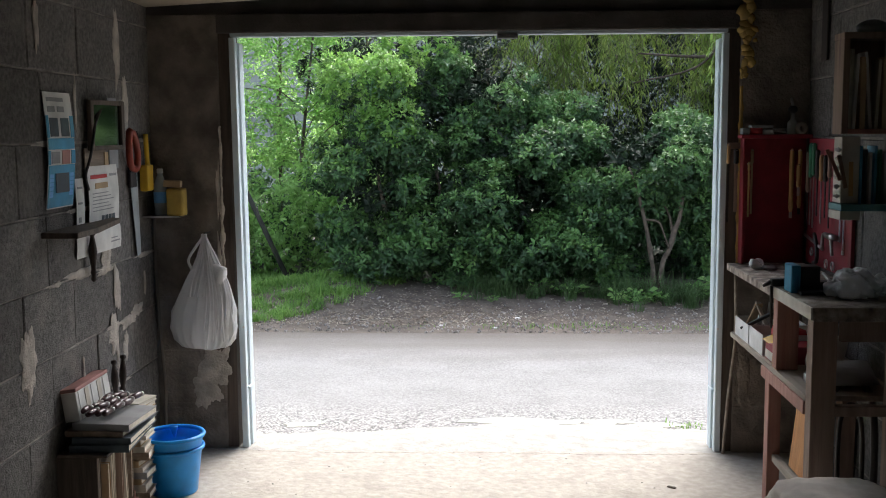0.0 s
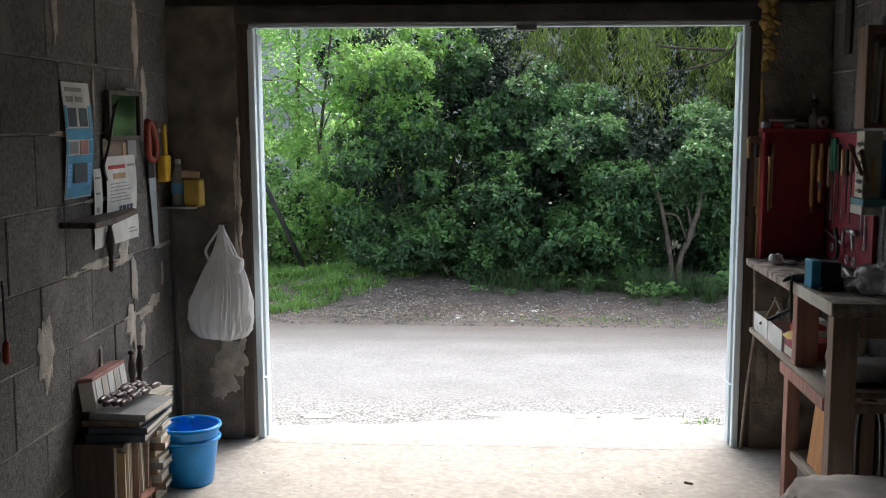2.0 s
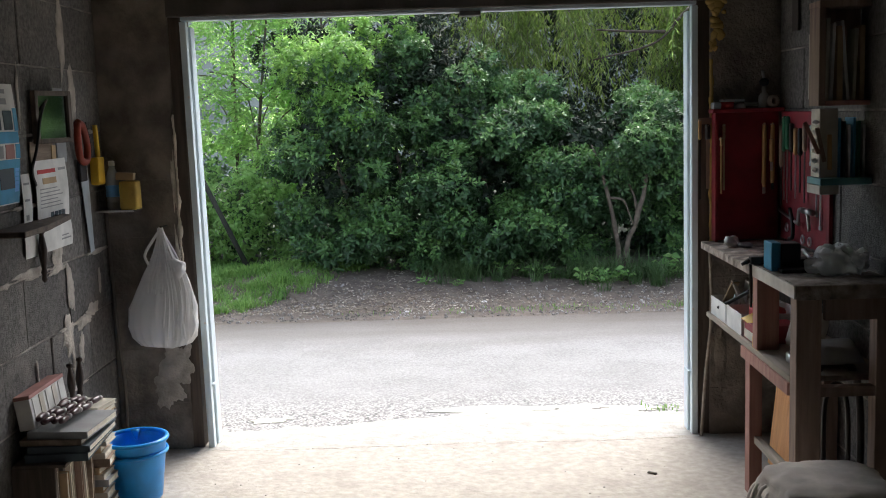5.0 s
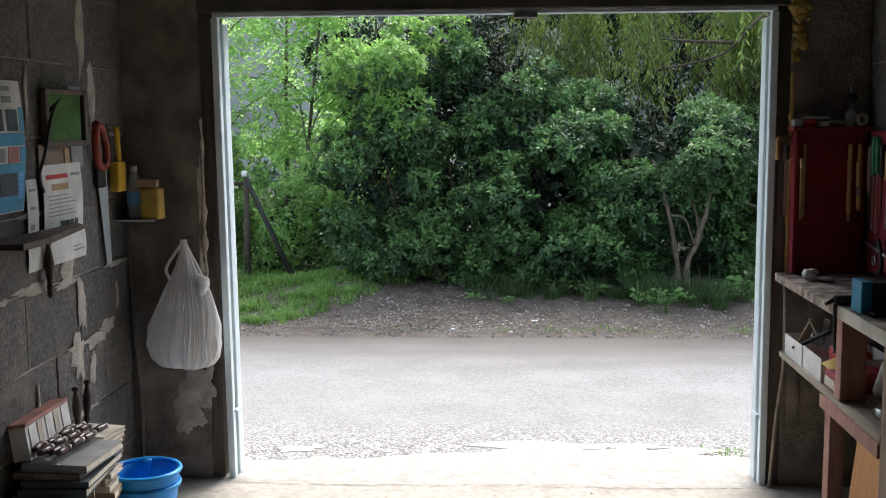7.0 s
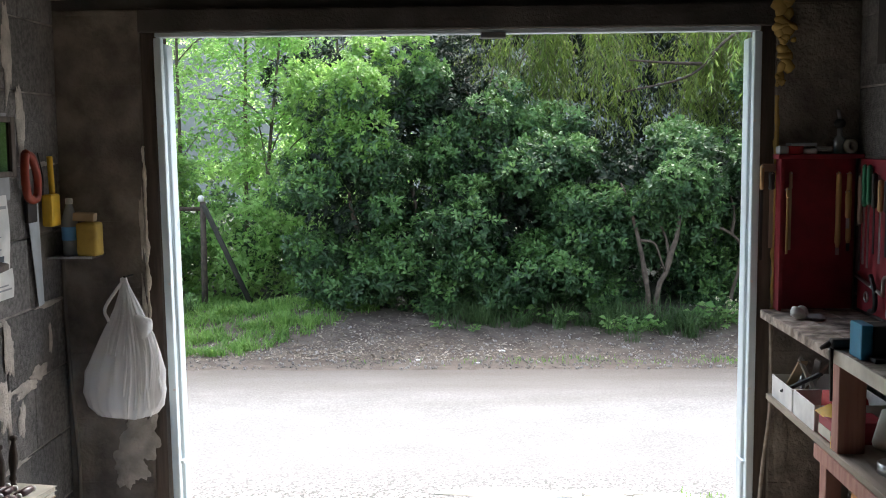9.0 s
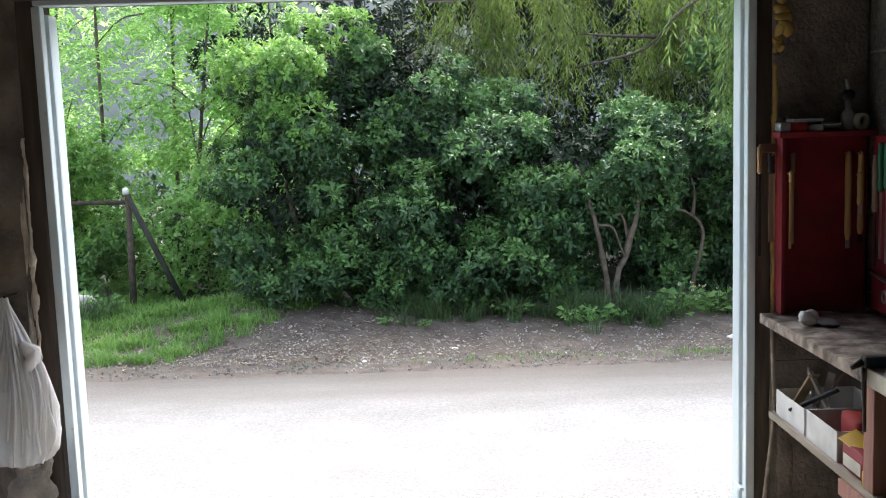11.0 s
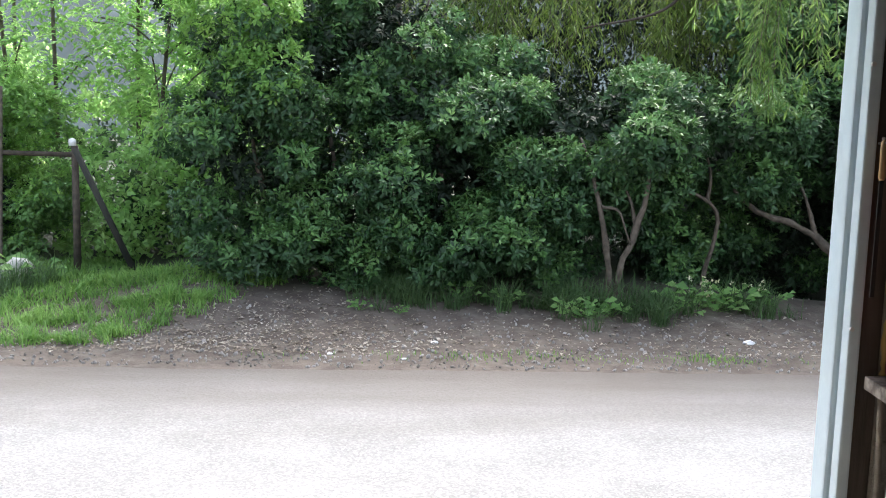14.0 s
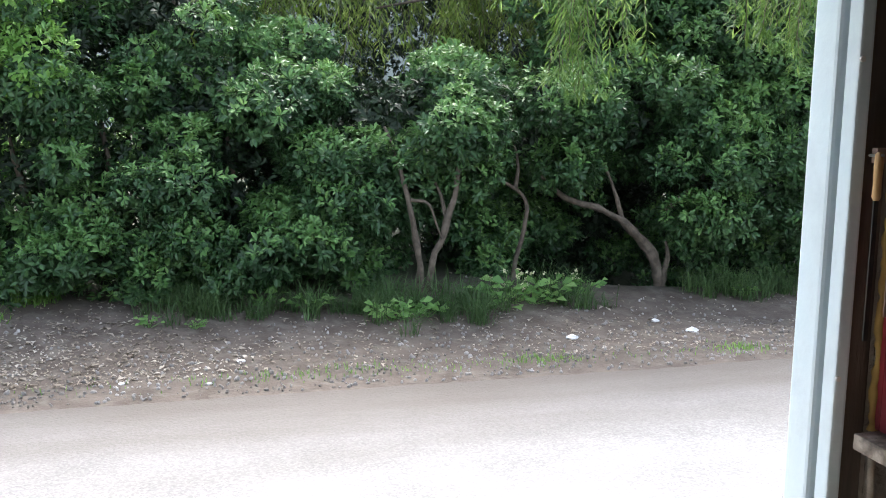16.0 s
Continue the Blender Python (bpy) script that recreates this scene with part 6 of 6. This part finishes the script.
for k, (y, z) in enumerate(((-0.24, 1.03), (-0.46, 1.0), (-0.55, 1.0))):
    bm = tube([Vector((1.552, y + 0.018 * math.cos(a), z + 0.018 * math.sin(a))) for a in [k2 * 2 * math.pi / 16 for k2 in range(17)]], 0.004, 6)
    solid("key_ring", bm, "steel", "small steel ring hung on the red board", "ring", "rings on the red board", smooth=True)

for k, (y, z, tall) in enumerate(((-0.53, 1.47, 0.13), (-0.565, 1.46, 0.15), (-0.6, 1.45, 0.12), (-0.635, 1.48, 0.16), (-0.67, 1.46, 0.13), (-0.66, 1.22, 0.14), (-0.61, 1.24, 0.11))):
    sp = thing("spanner", "small steel spanner hung on the red side board", "spanner", "spanners on the red board")
    part("shank", box(1.556, 1.561, y - 0.005, y + 0.005, z - tall, z, 0.001), "pale_steel", sp)
    part("ring_end", tilted(lathe([(0.006, -0.004), (0.013, -0.004), (0.013, 0.004), (0.006, 0.004)], 14, ring=True), pose(1.5585, y, z + 0.011, 0, 90, 0)), "pale_steel", sp, smooth=True)
    part("jaw", box(1.555, 1.562, y - 0.011, y + 0.011, z - tall - 0.018, z - tall - 0.0005, 0.003), "pale_steel", sp)
    part("nail", rod((1.568, y, z + 0.018), (1.548, y, z + 0.02), 0.002, sides=6), "black_iron", sp)

# odds and ends on the red shelf
solid("tape_roll", lathe([(0.02, 0), (0.032, 0), (0.032, 0.03), (0.02, 0.03)], 20, (1.325, -0.06, 1.569), ring=True), "print_red", "roll of red tape on the red shelf", "tape", smooth=True)
solid("clear_box", box(1.3, 1.4, -0.095, -0.02, 1.6, 1.612, 0.003), "bottle_plastic", "flat clear plastic lid over a tape roll", "lid")
solid("drinks_coaster", lathe([(0.026, 0), (0.027, 0.004), (0.027, 0.02), (0.02, 0.022)], 18, (1.385, -0.06, 1.569)), "white", "white plastic lid on the red shelf", "lid", smooth=True)
solid("dark_case", box(1.256, 1.296, -0.09, -0.03, 1.569, 1.6, 0.01), "grey_plastic", "small grey plastic case on the red shelf", "case")
solid("wire_coil", tube([Vector((1.44 + (0.03 + 0.003 * math.sin(a * 3)) * math.cos(a), -0.06 + 0.03 * math.sin(a), 1.578 + 0.0012 * a)) for a in [k * 0.4 for k in range(40)]], 0.003, 6), "steel", "small coil of wire on the red shelf", "wire", smooth=True)
solid("tape_roll", tilted(lathe([(0.014, -0.012), (0.028, -0.012), (0.028, 0.012), (0.014, 0.012)], 20, ring=True), pose(1.535, -0.07, 1.597, 90, 0, 20)), "off_white", "roll of pale masking tape on the red shelf", "tape", smooth=True)
oilcan = thing("oil_can", "dark metal oil can with a knob on the red shelf", "oil can", at=(1.5, -0.05, 1.569))
can = part("body", lathe([(0.024, 0), (0.025, 0.003), (0.025, 0.05), (0.018, 0.062), (0.01, 0.07), (0.01, 0.1)], 16), "steel", oilcan, smooth=True)
part("knob", lathe([(0.01, 0.1), (0.02, 0.106), (0.022, 0.12), (0.014, 0.132), (0.004, 0.136)], 16), "black_iron", can, smooth=True)
part("lever", rod((0, 0, 0.13), (-0.012, -0.01, 0.17), 0.007, sides=8), "steel", can, smooth=True)

# box shelf and the crate of papers
cub = thing("box_shelf", "dark wooden box shelf full of battens and books", "shelf")
part("side", box(1.395, 1.42, -1.1, -0.99, 1.575, 1.93, 0.003), "bench_wood", cub)
part("top", box(1.395, RW, -1.1, -0.98, 1.93, 1.955, 0.003), "bench_wood", cub)
part("bottom", box(1.42, RW, -1.1, -0.98, 1.575, 1.593, 0.003), "red_wood", cub)
part("back", box(1.42, RW, -0.99, -0.98, 1.593, 1.93), "bench_wood", cub)
for k, (x, w, h, lean, m) in enumerate(((1.43, 0.013, 0.3, 1, "off_white"), (1.447, 0.012, 0.28, 2, "white"), (1.478, 0.022, 0.27, 0, "card"), (1.51, 0.012, 0.29, -5, "white"), (1.53, 0.012, 0.26, 2, "off_white"), (1.56, 0.018, 0.27, 0, "card"))):
    solid("batten", tilted(box(-w / 2, w / 2, -0.04, 0.04, 0, h, 0.002), pose(x, -1.042, 1.594, 0, lean, 0)), m, "narrow strip of wood standing in the box shelf", "batten", "battens in the box shelf")
lumpy("cap", (1.53, -1.0, 1.955), (0.06, 0.06, 0.03), "grey_plastic", "dusty grey cap on top of the box shelf", "cap", 0.15, 10, 3)
rack = thing("paper_rack", "white painted rack with teal base holding thin books", "rack")
part("side_panel", box(1.402, 1.47, -1.095, -1.0, 1.312, 1.565, 0.003), "off_white", rack)
part("base", box(1.395, RW, -1.13, -0.98, 1.285, 1.31, 0.003), "teal", rack, "teal painted board")
part("lip", box(1.395, 1.47, -1.12, -0.98, 1.25, 1.284, 0.003), "off_white", rack)
for k in range(6):
    part("hook", tilted(lathe([(0.004, -0.012), (0.012, 0), (0.004, 0.012)], 8), pose(1.392, -1.08, 1.34 + 0.035 * k, 0, 90, 0)), "white", rack)
for k in range(6):
    solid("thin_book", box(1.474 + 0.018 * k, 1.483 + 0.018 * k, -1.09, -1.0, 1.3105, 1.53 - 0.013 * (k % 3), 0.001), ("print_blue", "print_dark", "white", "print_blue", "green", "print_grey")[k], "thin book standing in the white rack", "book", "thin books in the rack")
for k in range(3):
    solid("brush_handle", tilted(box(-0.008, 0.008, -0.003, 0.003, 0, 0.13, 0.002), pose(1.4 + 0.02 * k, -1.097, 1.4 - 0.03 * k, 0, -25 + 12 * k, 0)), ("red_wood", "bench_wood", "handle_wood")[k], "small brush handle tucked against the rack", "brush", "brushes on the rack")
solid("wall_batten", box(1.555, 1.583, -0.55, -0.5, 1.6, 1.87, 0.003), "off_white", "pale batten fixed to the block wall", "batten")
# dark strip added in place of a narrow slot in the wall
solid("wall_slot", box(1.572, 1.583, -0.3, -0.22, 1.9, 2.4, 0.003), "sheet", "dark strip high on the block wall in place of a slot", "board")

# under the bench
solid("plywood_panel", tilted(box(-0.006, 0.006, -0.18, 0.18, 0, 0.5, 0.002), pose(1.42, -0.62, 0.0, 0, 6, 0)), "ply", "orange plywood panel leaning under the bench", "panel")
chair = thing("bentwood_chair", "dark bentwood chair stored under the bench", "chair")
part("back_hoop", tube(smooth_line([(1.33, -1.3, 0.0), (1.325, -1.3, 0.42), (1.335, -1.28, 0.6), (1.4, -1.27, 0.67), (1.475, -1.28, 0.62), (1.495, -1.3, 0.42), (1.49, -1.3, 0.0)], 6), 0.014, 10), "spindle", chair, smooth=True)
part("inner_hoop", tube(smooth_line([(1.365, -1.295, 0.22), (1.37, -1.285, 0.5), (1.41, -1.28, 0.58), (1.45, -1.285, 0.5), (1.455, -1.295, 0.22)], 6), 0.009, 8), "spindle", chair, smooth=True)
part("seat", lathe([(0.0, 0.2), (0.11, 0.2), (0.115, 0.21), (0.11, 0.225), (0.0, 0.228)], 24, (1.41, -1.18, 0.0)), "spindle", chair, smooth=True)
for dx, dy in ((-0.07, 0.07), (0.07, 0.07)):
    part("leg", rod((1.41 + dx, -1.18 + dy, 0.0), (1.41 + dx * 0.8, -1.18 + dy * 0.8, 0.2), 0.011), "spindle", chair, smooth=True)


def stuffed_sack():
    bm = bmesh.new()
    bmesh.ops.create_cube(bm, size=2)
    bmesh.ops.subdivide_edges(bm, edges=list(bm.edges), cuts=18, use_grid_fill=True)
    for v in bm.verts:
        c = v.co.copy()
        e = 5.0
        n = (abs(c.x) ** e + abs(c.y) ** e + abs(c.z) ** 2.2) ** (1 / 3.4)
        s = c / max(n, 0.2) ** 0.75
        wr = 0.05 * noise.noise(Vector((c.x * 3, c.y * 3, c.z * 3))) + 0.025 * math.sin(c.y * 9 + 2 * math.sin(c.x * 5)) + 0.03 * noise.noise(Vector((c.x * 8, c.y * 5, c.z * 8))) - 0.02 * max(0, 1 - abs(c.x + 0.6 + 0.1 * c.y) * 6)
        s *= 1 + wr
        v.co = Vector((s.x * 0.2, s.y * 0.2, s.z * 0.092))
    return bm


stool = thing("stool", "low wooden stool with a teal painted edge", "stool", at=(1.15, -1.78, 0))
part("seat", box(-0.19, 0.24, -0.2, 0.2, 0.205, 0.235, 0.004), "teal", stool)
for dx in (-0.16, 0.2):
    for dy in (-0.17, 0.17):
        part("leg", box(dx - 0.02, dx + 0.02, dy - 0.02, dy + 0.02, 0, 0.205, 0.003), "bench_wood", stool)
sack = thing("stuffed_sack", "stuffed grey-brown cloth cushion tied at one end", "cushion", at=(1.215, -1.78, 0.322))
part("body", stuffed_sack(), "cloth", sack, smooth=True)
for k in range(7):
    a = -1.2 + 0.4 * k
    part("tied_fold", tube(smooth_line([(-0.15, 0.12 * math.sin(a), 0.03), (-0.19, 0.16 * math.sin(a), 0.0 + 0.03 * math.cos(a)), (-0.215, 0.17 * math.sin(a), -0.06)], 4), 0.014, 7), "cloth", sack, smooth=True)

# ---- blocks of the walls ----
rng = np.random.default_rng(4)


def block_mesh(length, tall, deep, seed):
    bm = bmesh.new()
    bmesh.ops.create_cube(bm, size=1, matrix=Matrix.Diagonal((deep, length, tall, 1)))
    bmesh.ops.bevel(bm, geom=list(bm.edges), offset=0.004, segments=1, affect="EDGES")
    for v in bm.verts:
        v.co += noise.noise_vector(v.co * 11 + Vector((seed, 0, 0))) * 0.004
    me = finish(bm, "block")
    me.materials.append(M["block"])
    return me


GAP = 0.007
full = [block_mesh(LONG - GAP, COURSE - GAP, 0.03, s) for s in range(4)]
for wall, side, reach in ((wall_left, -1, -5.2), (wall_right, 1, -2.6)):
    face = 1.605 if side < 0 else RW + 0.003
    for c in range(10):
        zc = 1.011 + (c - 4) * COURSE + COURSE / 2
        if zc + COURSE / 2 > 2.6:
            continue
        first = -0.1 if c % 2 else -0.34
        if c == 7:
            first = -0.435
        y = first
        k = 0
        if -first > 0.05:
            o = new("block", block_mesh(-first - GAP, COURSE - GAP, 0.03, 9 + c))
            o.location = (side * (face + 0.015), first / 2, zc)
            o.parent = wall
        while y > reach:
            o = new("block", full[int(rng.integers(4))])
            o.location = (side * (face + 0.015 + rng.uniform(-0.002, 0.002)), y - LONG / 2, zc)
            o.rotation_euler = (0, 0, math.pi * int(rng.integers(2)))
            o.parent = wall
            y -= LONG
for wall, x0, x1 in ((pier_left, -1.603, -1.264), (pier_right, 1.264, 1.58)):
    for c in range(9):
        z0, z1 = max(0.0, -0.04 + 0.272 * c), min(2.155, -0.04 + 0.272 * (c + 1))
        bm = box(x0, x1, -0.01, 0.01, z0 + 0.0008, z1 - 0.0008, 0.0015)
        for v in bm.verts:
            v.co += noise.noise_vector(v.co * 9) * 0.003
        o = part("block", bm, "render", wall)
